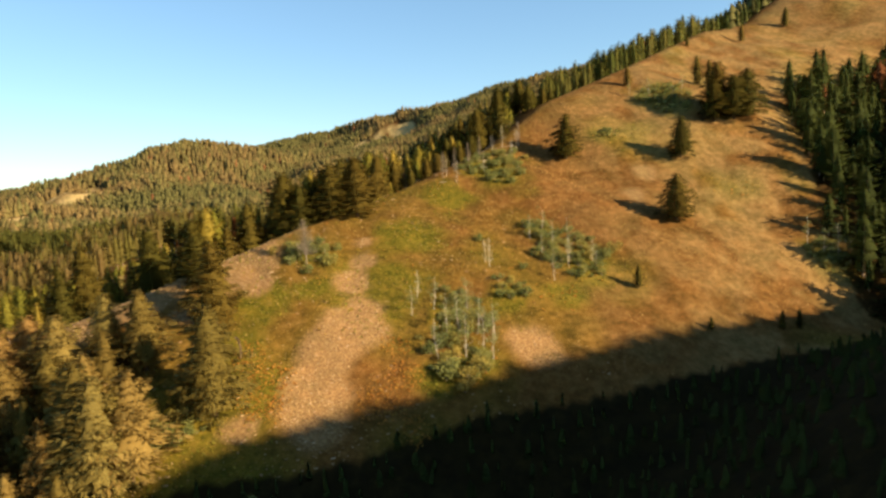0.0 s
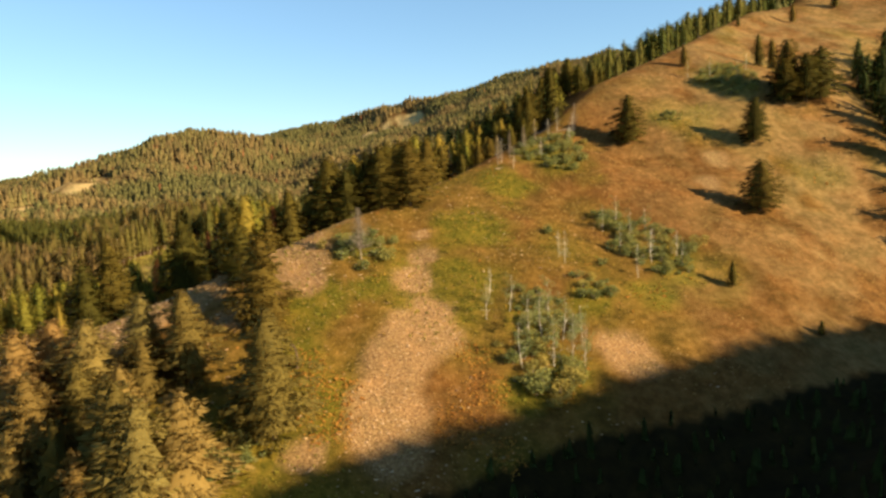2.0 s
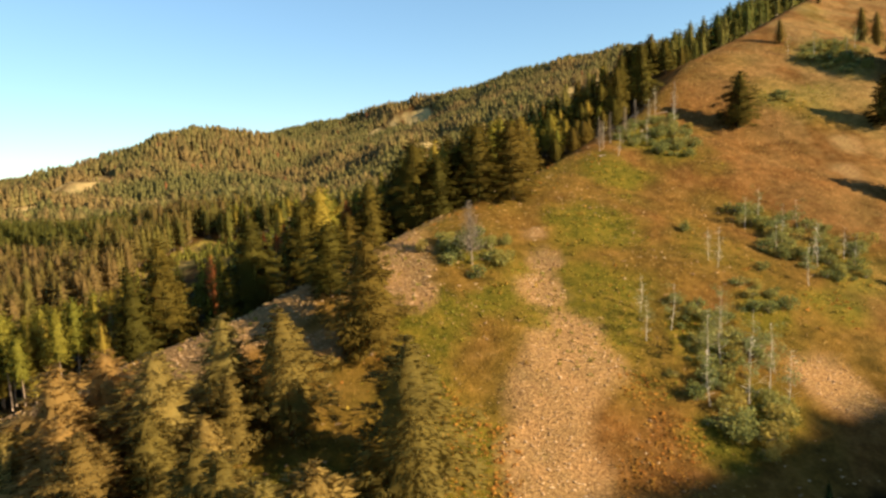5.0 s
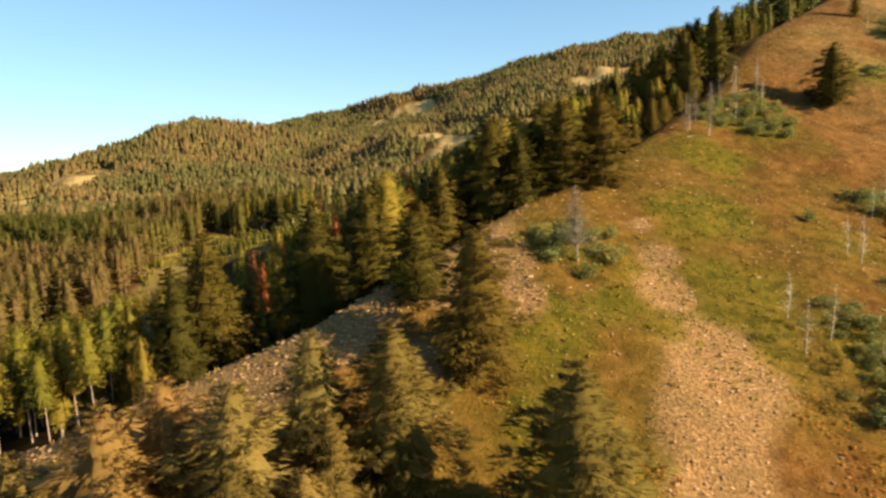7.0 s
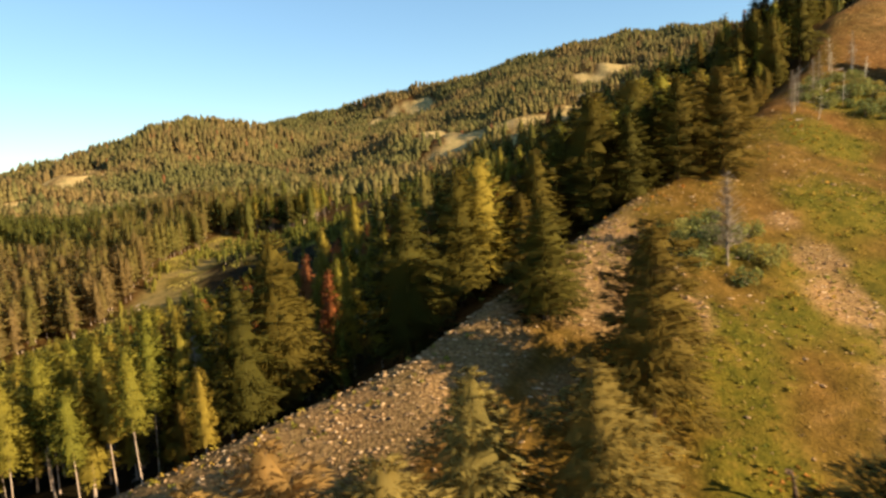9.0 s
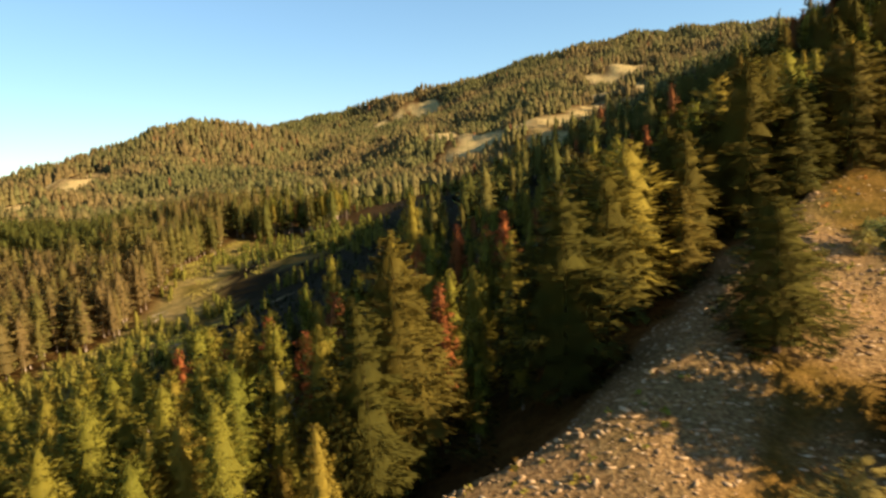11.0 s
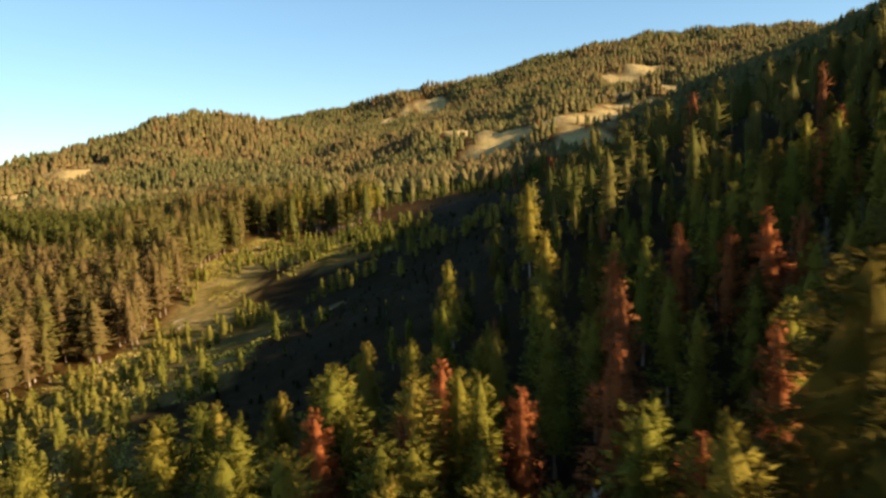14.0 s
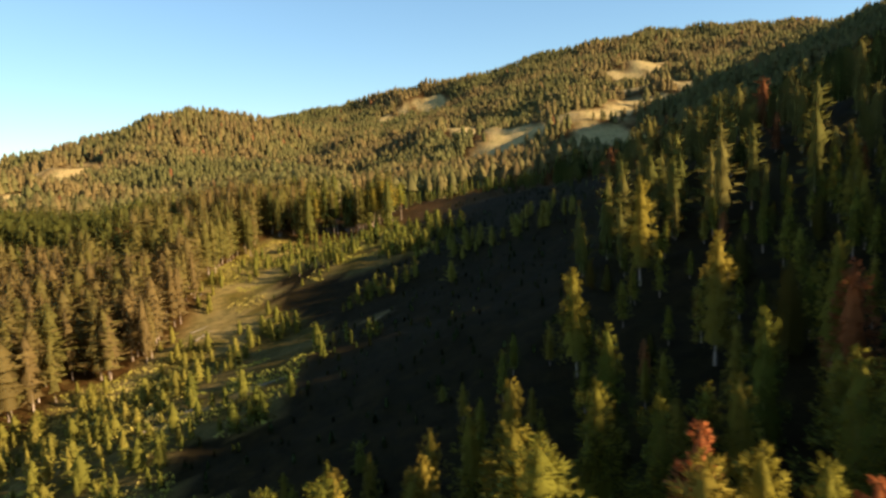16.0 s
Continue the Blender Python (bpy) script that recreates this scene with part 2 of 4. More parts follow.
# Plan of the ground cover.
CHUTE = [(-23, 178, 2.5), (-23, 170, 4), (-23, 161, 5.5), (-20, 153, 6.5), (-22, 146, 8), (-27, 138, 8.5), (-28, 131, 7.5), (-28, 123, 6.5), (-40, 118, 4), (19, 147, 6.5), (-50, 165, 8), (-47, 157, 4.5), (-60, 147, 5), (-52, 176, 5), (70, 225, 5), (62, 214, 4), (-43, 183, 4), (-47, 170, 5), (-48, 163, 5), (-53, 157, 5), (-57, 158, 4)]
HERBS = [(-37, 170, 10), (-44, 151, 10), (-46, 138, 8), (-33, 157, 7), (-10, 180, 13), (-12, 165, 8), (-1, 152, 9), (6, 140, 10), (14, 160, 8), (28, 192, 8), (38, 178, 11), (18, 222, 17), (0, 205, 12), (90, 268, 15), (60, 245, 9), (-4, 134, 6), (-54, 116, 8), (-37, 131, 6), (112, 190, 12), (30, 165, 8)]
# OPENING follows the outline of the spur's shadow on the back slope.
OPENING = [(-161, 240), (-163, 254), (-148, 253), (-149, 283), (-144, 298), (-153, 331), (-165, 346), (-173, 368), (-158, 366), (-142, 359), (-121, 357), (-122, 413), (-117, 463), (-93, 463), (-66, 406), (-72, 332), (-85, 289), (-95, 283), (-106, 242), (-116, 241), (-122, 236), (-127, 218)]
YOUNG = [(-240, 300), (-245, 230), (-225, 200), (-165, 205), (-147, 235), (-148, 268), (-131, 318), (-116, 345), (-114, 400), (-135, 395), (-160, 375), (-185, 335), (-210, 318)]
CLEARING = [(-213, 300), (-221, 322), (-200, 332), (-198, 356), (-201, 392), (-198, 426), (-187, 443), (-135, 441), (-114, 402), (-135, 391), (-155, 386), (-176, 384), (-166, 358), (-165, 342), (-176, 324), (-195, 306)]
THICKET = [(-182, 440), (-135, 447), (-122, 413), (-121, 368), (-142, 362), (-160, 385), (-170, 410)]
TRACK = [(-141, 309, 5), (-135, 308, 4), (-157, 275, 4), (-152, 276, 4), (-168, 270, 4), (-173, 268, 3.5)]
BALDS = [(-89, 1375, 20), (-157, 1338, 13), (-125, 1385, 12), (-52, 925, 23), (-29, 765, 21), (13, 665, 19), (32, 728, 20), (75, 785, 22), (110, 835, 20), (173, 860, 20), (166, 1059, 14), (226, 1082, 20), (-463, 850, 14), (-448, 830, 11), (-490, 880, 11), (-381, 603, 7), (-150, 560, 9)]
GULLY = [(112, 172), (116, 200), (124, 218), (128, 232), (139, 262), (150, 290), (215, 330), (300, 330), (300, 160), (160, 130)]
# VALLEY runs up to the cast shadow's edge; its dark floor is painted shade.
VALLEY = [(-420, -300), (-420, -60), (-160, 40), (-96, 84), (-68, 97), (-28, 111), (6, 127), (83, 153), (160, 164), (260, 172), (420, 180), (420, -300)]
STAND = [(-172, 120), (-101, 138), (-97, 168), (-125, 205), (-172, 210)]
NOSE = [(-50, 94), (-52, 103), (-66, 112), (-74, 116), (-90, 118), (-94, 108), (-96, 90), (-80, 70)]


def bare_hill(x, y, margin=0.0):
    """Grassy gaps in the far woods, drawn longer up the slope to fit the camera's view."""
    best = np.zeros(np.shape(x))
    rag = 1.2 * rough_noise(x, y, 34, 4)
    for a, b, r in BALDS:
        best = np.maximum(best, np.clip((1 + margin + rag - np.hypot((x - a) / (1.55 * r), (y - b + 2.1 * r) / (4.0 * r))) / 0.3, 0, 1))
    return best


def cover(x, y):
    d1, _, s1 = near_line(x, y, SPUR)
    left = s1 > 0
    herbs = np.where(left, 0, blobs(x, y, HERBS, 0.6) * 0.95)
    lush = np.clip((30 - x) / 50, 0, 1) * 0.5
    herbs = np.maximum(herbs, np.where(~left, np.clip(0.18 - 0.004 * np.clip(x - 20, 0, 60) + lush + 1.3 * rough_noise(x + 40, y, 22), 0, 0.85), 0))
    crest = np.clip((9 + 6 * np.exp(-(((x + 82) / 14) ** 2)) + 9 * rough_noise(x, y, 8) - d1) / 3, 0, 1) * np.clip((-42 - x) / 6, 0, 1) * (x > -135)
    stones = np.where(left, 0, np.maximum(blobs(x, y, CHUTE), crest))
    stones = np.maximum(stones, crest * np.where(left, (d1 < 7), 1))
    bald = bare_hill(x, y)
    # OPENING keeps the dark litter instead of grass: shade painted into the ground.
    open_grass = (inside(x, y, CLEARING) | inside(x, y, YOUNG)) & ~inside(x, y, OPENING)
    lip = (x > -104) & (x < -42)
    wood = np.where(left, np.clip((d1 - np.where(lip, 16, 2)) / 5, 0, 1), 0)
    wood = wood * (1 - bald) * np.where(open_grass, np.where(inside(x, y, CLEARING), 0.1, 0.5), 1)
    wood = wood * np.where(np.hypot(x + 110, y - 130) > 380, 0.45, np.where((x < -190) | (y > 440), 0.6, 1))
    # Full litter tone over VALLEY paints the shade into the valley floor.
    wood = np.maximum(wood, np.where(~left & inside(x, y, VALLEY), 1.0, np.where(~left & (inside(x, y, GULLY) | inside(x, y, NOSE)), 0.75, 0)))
    herbs = np.where(open_grass, 0.75, herbs)
    return np.stack([herbs, stones, wood], -1)


def meadow(x, y):
    """Pale dry meadow: the creek flat and the gaps in the far woods."""
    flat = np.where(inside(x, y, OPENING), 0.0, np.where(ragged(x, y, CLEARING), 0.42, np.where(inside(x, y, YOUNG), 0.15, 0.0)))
    flat = np.maximum(flat, 0.5 * blobs(x, y, TRACK))
    _, _, s1 = near_line(x, y, SPUR)
    flat = np.where(s1 < 0, 0.26 * np.clip((x - 25) / 60, 0, 1) * ~inside(x, y, VALLEY) * ~inside(x, y, GULLY), flat)
    return np.maximum(flat * np.clip(0.75 + 2.4 * rough_noise(x, y, 8, 4), 0.1, 1), bare_hill(x, y))


def mesh_from(name, verts, faces, mats, slots=None, attrs=(), normals=None):
    """A mesh from arrays: verts (n, 3), faces (m, 3 or 4), slots a material per face, attrs of (name, kind, values), normals a shading normal per vertex."""
    me = bpy.data.meshes.new(name)
    k = faces.shape[1]
    me.vertices.add(len(verts))
    me.vertices.foreach_set("co", np.ascontiguousarray(verts, np.float32).ravel())
    me.loops.add(faces.size)
    me.loops.foreach_set("vertex_index", np.ascontiguousarray(faces, np.int32).ravel())
    me.polygons.add(len(faces))
    me.polygons.foreach_set("loop_start", np.arange(0, faces.size, k, dtype=np.int32))
    me.polygons.foreach_set("loop_total", np.full(len(faces), k, np.int32))
    for m in mats:
        me.materials.append(m)
    if slots is not None:
        me.polygons.foreach_set("material_index", np.ascontiguousarray(slots, np.int32))
    for label, kind, values in attrs:
        a = me.attributes.new(label, kind, "POINT")
        a.data.foreach_set("vector" if kind == "FLOAT_VECTOR" else "value", np.ascontiguousarray(values, np.float32).ravel())
    me.update(calc_edges=True)
    if normals is not None:
        me.polygons.foreach_set("use_smooth", np.ones(len(faces), bool))
        me.normals_split_custom_set_from_vertices(normals)
    return me


def steps(fine0, fine1, fine, lo, hi, grow, cap, reach):
    mid = list(np.arange(fine0, fine1, fine))
    out, s, v = [], fine, fine1
    while v < hi:
        out.append(v)
        s = min(s * grow, cap if abs(v) < reach else 220)
        v += s
    low, s, v = [], fine, fine0
    while v > lo:
        s = min(s * grow, cap if abs(v) < reach else 220)
        v -= s
        low.append(v)
    return np.array(low[::-1] + mid + out)


gx, gy = steps(-125, 125, 1.7, -4200, 4200, 1.07, 14, 620), steps(92, 290, 1.7, -1500, 4700, 1.06, 26, 1480)
GX, GY = np.meshgrid(gx, gy)
GZ = land(GX, GY)
idx = np.arange(GX.size).reshape(GX.shape)
quads = np.stack([idx[:-1, :-1], idx[:-1, 1:], idx[1:, 1:], idx[1:, :-1]], -1).reshape(-1, 4)
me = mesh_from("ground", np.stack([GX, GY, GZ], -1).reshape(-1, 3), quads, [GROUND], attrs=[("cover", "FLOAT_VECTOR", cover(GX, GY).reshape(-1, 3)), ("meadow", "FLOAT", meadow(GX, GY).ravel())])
me.polygons.foreach_set("use_smooth", np.ones(len(quads), bool))
tagged(new("ground", me), "mountain slopes of dry grass, scree and forest litter", "ground", kind="structure")

# ---- trees ----


def tuft_quads(rng, p, way, length, width):
    """Kite-shaped sprays at p, pointing along way, each rolled by chance."""
    n = len(p)
    side = np.cross(way, (0, 0, 1.0))
    side /= np.linalg.norm(side, axis=1, keepdims=True) + 1e-6
    up = np.cross(side, way)
    roll = rng.uniform(-1.15, 1.15, n)[:, None]
    s = np.cos(roll) * side + np.sin(roll) * up
    u = np.cross(way, s)
    L, W = length[:, None], width[:, None]
    sag = rng.uniform(-0.22, 0.05, n)[:, None] * L
    a = p - 0.15 * L * way
    b = p + 0.45 * L * way + 0.5 * W * s + sag * u * 0.5
    c = p + L * way + np.array((0, 0, 1.0)) * sag * 0.6
    d = p + 0.4 * L * way - 0.5 * W * s + sag * u * 0.5
    v = np.stack([a, b, c, d], 1).reshape(-1, 3)
    return v, np.arange(4 * n).reshape(n, 4)


def spray_tris(rng, p, way, length, width):
    """Slim pointed needle sprays at p, each rolled by chance, drooping at the tip."""
    n = len(p)
    side = np.cross(way, (0, 0, 1.0))
    side /= np.linalg.norm(side, axis=1, keepdims=True) + 1e-6
    roll = rng.uniform(-0.9, 0.9, n)[:, None]
    s = np.cos(roll) * side + np.sin(roll) * np.cross(side, way)
    L, W = length[:, None], width[:, None]
    tip = p + L * way + np.array((0, 0, 1.0)) * rng.uniform(-0.25, 0.08, n)[:, None] * L
    v = np.stack([p + 0.5 * W * s, p - 0.5 * W * s, tip], 1).reshape(-1, 3)
    return v, np.arange(3 * n).reshape(n, 3)


def split(quads):
    return np.concatenate([quads[:, (0, 1, 2)], quads[:, (0, 2, 3)]]) if len(quads) else np.zeros((0, 3), int)


def cone_core(rng, h, z0, radius, rings=6, sides=7, share=0.42, notch=0.45):
    """The dense inside of a crown: tiers of boughs, each wider and lower at its ragged rim."""
    v, f = [], []
    step = (h * 0.99 - z0) / rings
    for i in range(rings):
        u = i / rings
        o = len(v)
        r1, r0 = share * radius(u) * 1.25 + 0.01 * h, share * radius(min(1, u + 1.6 / rings)) * 0.5
        turn = rng.uniform(0, 6.28)
        for k in range(2 * sides):
            a = turn + math.pi * k / sides
            r = r1 * (rng.uniform(0.85, 1.2) if k % 2 else rng.uniform(notch, notch + 0.25))
            v.append((r * math.cos(a), r * math.sin(a), z0 + step * (i + rng.uniform(-0.25, 0.2))))
        top = z0 + step * min(rings, i + 1.5)
        for k in range(2 * sides):
            a = turn + math.pi * k / sides
            v.append((r0 * math.cos(a), r0 * math.sin(a), top))
        n = 2 * sides
        for k in range(n):
            f.append((o + k, o + (k + 1) % n, o + n + (k + 1) % n, o + n + k))
    return np.array(v), split(np.array(f))


def turn_out(v, f, face):
    """Winds each triangle so that its front lies on the side of its shading normal."""
    g = np.cross(v[f[:, 1]] - v[f[:, 0]], v[f[:, 2]] - v[f[:, 0]])
    back = (g * face[f].mean(1)).sum(1) < 0
    f = f.copy()
    f[back] = f[back][:, ::-1]
    return f


def crown_arrays(seed, h, R, base, boughs, sprays, size, shape=0.7, low=0.55, rise=-0.12, up=0.75, droop=0.18, plate=0.34, flat=0.05, gaps=0.08, core=0.5, tiers=6, sides=6):
    """The needles of one conifer: boughs wound up the stem, each a loose plate of short sprays, over a dense inside."""
    rng = np.random.RandomState(seed)
    k = np.arange(boughs)
    k = k[rng.rand(boughs) > gaps]
    u = ((k + rng.rand(len(k))) / boughs) ** 0.92
    az = 2.39996 * k + rng.uniform(-0.6, 0.6, len(k))
    radius = lambda v: R * np.minimum(1.0, low + (1 - low) * v / 0.22) * np.maximum(1 - v, 0.0) ** shape
    p1, p2, p3 = rng.uniform(0, 6.28, 3)
    lump = 1 + 0.17 * np.cos(2 * az + p1 + 4 * u) + 0.13 * np.cos(3 * az + p2 - 9 * u) + 0.1 * np.cos(p3 + 23 * u)
    L = radius(u) * lump * rng.uniform(0.74, 1.14, len(k)) + 0.012 * h
    slope = rise + up * u + rng.uniform(-0.12, 0.12, len(k))
    n = (len(k), sprays)
    f = 0.22 + 0.78 * np.sqrt(rng.rand(*n))
    lat = rng.uniform(-1, 1, n)
    out = np.stack([np.cos(az), np.sin(az), np.zeros(len(k))], -1)[:, None]
    side = np.stack([-np.sin(az), np.cos(az), np.zeros(len(k))], -1)[:, None]
    top = np.array((0, 0, 1.0))
    puff = rng.normal(size=n)
    z = base + (h - base) * u[:, None] + L[:, None] * (slope[:, None] * f - droop * f * f + flat * puff)
    face = out + side * (0.8 * lat)[..., None] + top * (0.35 + 0.45 * puff)[..., None] + rng.normal(size=(*n, 3)) * 0.28
    face = np.concatenate([face.reshape(-1, 3), [(0, 0, 1.0)]])
    p = out * (L[:, None] * f)[..., None] + side * (lat * plate * L[:, None] * (1.3 - f))[..., None] + top * z[..., None]
    w = out * 0.85 + side * (lat * 0.9)[..., None] + top * (slope[:, None] - 1.4 * droop * f + rng.uniform(-0.35, 0.4, n))[..., None]
    p, w = p.reshape(-1, 3), w.reshape(-1, 3)
    w /= np.linalg.norm(w, axis=1, keepdims=True)
    ln = size * rng.uniform(0.7, 1.3, len(p)) * np.repeat(np.clip(1.5 * L / R, 0.5, 1.0), sprays)
    p, w, ln = np.concatenate([p, [(0, 0, h - 0.5 * size)]]), np.concatenate([w, [(0.02, 0.01, 1.0)]]), np.append(ln, size)
    v, f = spray_tris(rng, p, w, ln, ln * rng.uniform(0.3, 0.55, len(p)))
    if core:
        cv, cf = cone_core(rng, h, base + 0.03 * h, lambda q: float(radius(np.array(q))), tiers, sides, core)
        f = np.concatenate([f, cf + len(v)])
        v = np.concatenate([v, cv])
        away = cv * (1, 1, 0)
        face = np.concatenate([np.repeat(face, 3, 0), away / (np.linalg.norm(away, axis=1, keepdims=True) + 1e-6) + (0, 0, 0.3)])
    else:
        face = np.repeat(face, 3, 0)
    face = face / np.linalg.norm(face, axis=1, keepdims=True)
    return v, turn_out(v, f, face), face


def trunk_arrays(seed, h, r, sides=7, rings=7, twigs=0, twig=1.0, z_low=-0.8, lean=0.25, thick=0.05):
    """A tapered, slightly bent stem with flared foot, and dead twigs if wanted."""
    rng = np.random.RandomState(seed + 999)
    bend = rng.uniform(-lean, lean, 2)
    v, f = [], []

    def tube(line, radii, s):
        o = len(v)
        for i, (c, rr) in enumerate(zip(line, radii)):
            for k in range(s):
                a = 2 * math.pi * k / s
                v.append((c[0] + rr * math.cos(a), c[1] + rr * math.sin(a), c[2]))
        for i in range(len(line) - 1):
            for k in range(s):
                f.append((o + i * s + k, o + i * s + (k + 1) % s, o + (i + 1) * s + (k + 1) % s, o + (i + 1) * s + k))

    us = np.linspace(0, 1, rings)
    stem = [(bend[0] * math.sin(3 * u), bend[1] * math.sin(2.2 * u), z_low + (h * 0.985 - z_low) * u) for u in us]
    tube(stem, [r * (1 - 0.93 * u) * (1.35 if i == 0 else 1) for i, u in enumerate(us)], sides)
    for i in range(twigs):
        u = rng.uniform(0.18, 0.97)
        z = h * u
        az, L = rng.uniform(0, 6.28), twig * (1.1 - u) * rng.uniform(0.4, 1.2) + 0.2
        c = np.array((bend[0] * math.sin(3 * u), bend[1] * math.sin(2.2 * u), z))
        mid = c + np.array((math.cos(az) * L * 0.6, math.sin(az) * L * 0.6, L * rng.uniform(-0.1, 0.35)))
        end = mid + np.array((math.cos(az + 0.4) * L * 0.5, math.sin(az + 0.4) * L * 0.5, L * rng.uniform(-0.2, 0.4)))
        tube([c, mid, end], [thick, 0.7 * thick, 0.3 * thick], 3)
    return np.array(v), np.array(f)


def leafy_arrays(seed, clumps, leaves, size, spread):
    """Leaf clumps round given centres (x, y, z, radius)."""
    rng = np.random.RandomState(seed)
    P, D = [], []
    for cx, cy, cz, r in clumps:
        for _ in range(leaves):
            w = rng.normal(size=3)
            w /= np.linalg.norm(w)
            P.append(np.array((cx, cy, cz)) + w * r * rng.uniform(0.35, 1.0) * np.array((1, 1, spread)))
            D.append(np.cross(w, rng.normal(size=3)) + 0.3 * w)
    P, D = np.array(P), np.array(D)
    D /= np.linalg.norm(D, axis=1, keepdims=True)
    ln = size * rng.uniform(0.6, 1.3, len(P))
    return tuft_quads(rng, P, D, ln, ln * rng.uniform(0.6, 0.9, len(P)))


class Kind:
    """A kind of tree: some meshes of its stem and crown, from which trees are stood up."""

    def __init__(self, name, label, category, stem_mat, leaf_mat, variants, tall):
        self.name, self.label, self.category, self.tall = name, label, category, tall
        self.meshes = []
        for (tv, tf), crown in variants:
            tm = mesh_from("trunk", tv, tf, [stem_mat])
            tm.polygons.foreach_set("use_smooth", np.ones(len(tf), bool))
            self.meshes.append((tm, mesh_from("crown", *crown[:2], [leaf_mat], normals=crown[2] if len(crown) > 2 else None) if crown else None))

    def stand(self, x, y, height, rng, group="", wide=1.0, label=""):
        tree = new(self.name)
        tree.empty_display_size = 0.5
        s = height / self.tall
        tree.matrix_basis = pose(x, y, z_at(x, y) - 0.15, rng.uniform(-2, 2), rng.uniform(-2, 2), rng.uniform(0, 360)) @ Matrix.Diagonal((s * wide, s * wide, s, 1))
        tm, cm = self.meshes[rng.randint(len(self.meshes))]
        new("trunk", tm).parent = tree
        if cm:
            new("crown", cm).parent = tree
        return tagged(tree, label or self.label, self.category, group)


def conifer(seed, h, R, base, boughs, sprays, size, r, **more):
    return trunk_arrays(seed, h, r), crown_arrays(seed, h, R, base, boughs, sprays, size, **more)


BIG_FIR = Kind("fir_tree", "broad olive-brown fir with drooping boughs on the ridge", "tree", BARK, FIR, [conifer(10 + i, 18, 4.5 + 0.35 * i, 0.7, 112, 86, 0.62, 0.28, shape=0.6, plate=0.48, flat=0.06, core=0.56, tiers=9) for i in range(4)], 18)
NOSE_FIR = Kind("fir_tree", "broad olive-brown fir below the rocky crest", "tree", BARK, OLIVE, [conifer(15 + i, 18, 4.4 + 0.35 * i, 0.7, 112, 82, 0.6, 0.27, shape=0.62, plate=0.48, flat=0.06, core=0.54, tiers=9) for i in range(3)], 18)
FIR_TREE = Kind("fir_tree", "olive-brown fir standing in the forest", "tree", BARK, FIR, [conifer(20 + i, 17, 4.0 + 0.35 * i, 1.0, 90, 24, 0.9, 0.22, shape=0.62, plate=0.5, flat=0.09, core=0.62, tiers=8) for i in range(4)], 17)
BIG_PINE = Kind("pine_tree", "green lodgepole pine with a bare lower trunk", "tree", PALE, PINE, [conifer(30 + i, 15, 2.3 + 0.22 * i, 2.6, 60, 36, 0.55, 0.17, shape=0.64, low=0.75, rise=0.05, up=0.75, droop=0.05, plate=0.5, flat=0.13, gaps=0.12, core=0.52) for i in range(5)], 15)
TALL_PINE = Kind("pine_tree", "tall pine with a long bare pale trunk", "tree", PALE, PINE, [conifer(40 + i, 19, 2.7 + 0.25 * i, 7.8, 56, 36, 0.66, 0.13, shape=0.5, low=0.65, rise=0.0, up=0.75, droop=0.08, plate=0.5, flat=0.13, gaps=0.12, core=0.52) for i in range(3)], 19)
DEAD_PINE = Kind("dead_pine_tree", "beetle-killed pine with rust-red needles", "dead tree", BARK, RUST, [conifer(50 + i, 14, 2.2 + 0.2 * i, 1.8, 74, 52, 0.46, 0.16, shape=0.6, rise=-0.05, gaps=0.12, core=0.42, flat=0.13, plate=0.5) for i in range(3)], 14)
FINE_PINE = Kind("pine_tree", "green lodgepole pine with clumped needles and a bare lower trunk", "tree", PALE, PINE, [conifer(35 + i, 15, 2.35 + 0.25 * i, 2.4, 76, 60, 0.44, 0.17, shape=0.66, low=0.75, rise=0.05, droop=0.05, plate=0.5, flat=0.14, gaps=0.12, core=0.5) for i in range(4)], 15)
BROWN_FIR = Kind("browned_fir_tree", "dying fir with browned needles", "tree", BARK, BROWN, [conifer(60 + i, 14, 3.5 + 0.3 * i, 1.0, 100, 40, 0.66, 0.18, shape=0.64, gaps=0.1, plate=0.5, flat=0.09, core=0.6, tiers=8) for i in range(3)], 14)
SNAG = Kind("snag", "bare grey dead conifer with broken twigs", "dead tree", TWIG, None, [(trunk_arrays(70 + i, 15, 0.22, twigs=260, twig=2.8, thick=0.085), None) for i in range(2)], 15)


def aspen_variant(seed):
    rng = np.random.RandomState(seed)
    clumps = [(rng.uniform(-1.0, 1.0), rng.uniform(-1.0, 1.0), rng.uniform(3.4, 8.8), rng.uniform(0.6, 1.1)) for _ in range(9)]
    return trunk_arrays(seed, 9, 0.085, twigs=34, twig=1.6, lean=0.7, thick=0.04), leafy_arrays(seed, clumps, 38, 0.27, 0.8)


ASPEN = Kind("aspen_tree", "slender aspen with white trunk and thin green leaves", "tree", WHITE, LEAF, [aspen_variant(80 + i) for i in range(3)], 9)
BARE_ASPEN = Kind("bare_aspen_tree", "leafless white aspen trunk with fine twigs", "dead tree", WHITE, None, [(trunk_arrays(90 + i, 8, 0.08, twigs=70, twig=1.9, lean=0.6, thick=0.05), None) for i in range(2)], 8)


def shrub_variant(seed):
    rng = np.random.RandomState(seed)
    clumps = [(rng.uniform(-0.8, 0.8), rng.uniform(-0.8, 0.8), rng.uniform(0.35, 1.5), rng.uniform(0.45, 0.8)) for _ in range(9)]
    return trunk_arrays(seed, 1.2, 0.06, 5, 4, twigs=8, twig=0.7, z_low=-0.3), leafy_arrays(seed, clumps, 44, 0.27, 0.85)


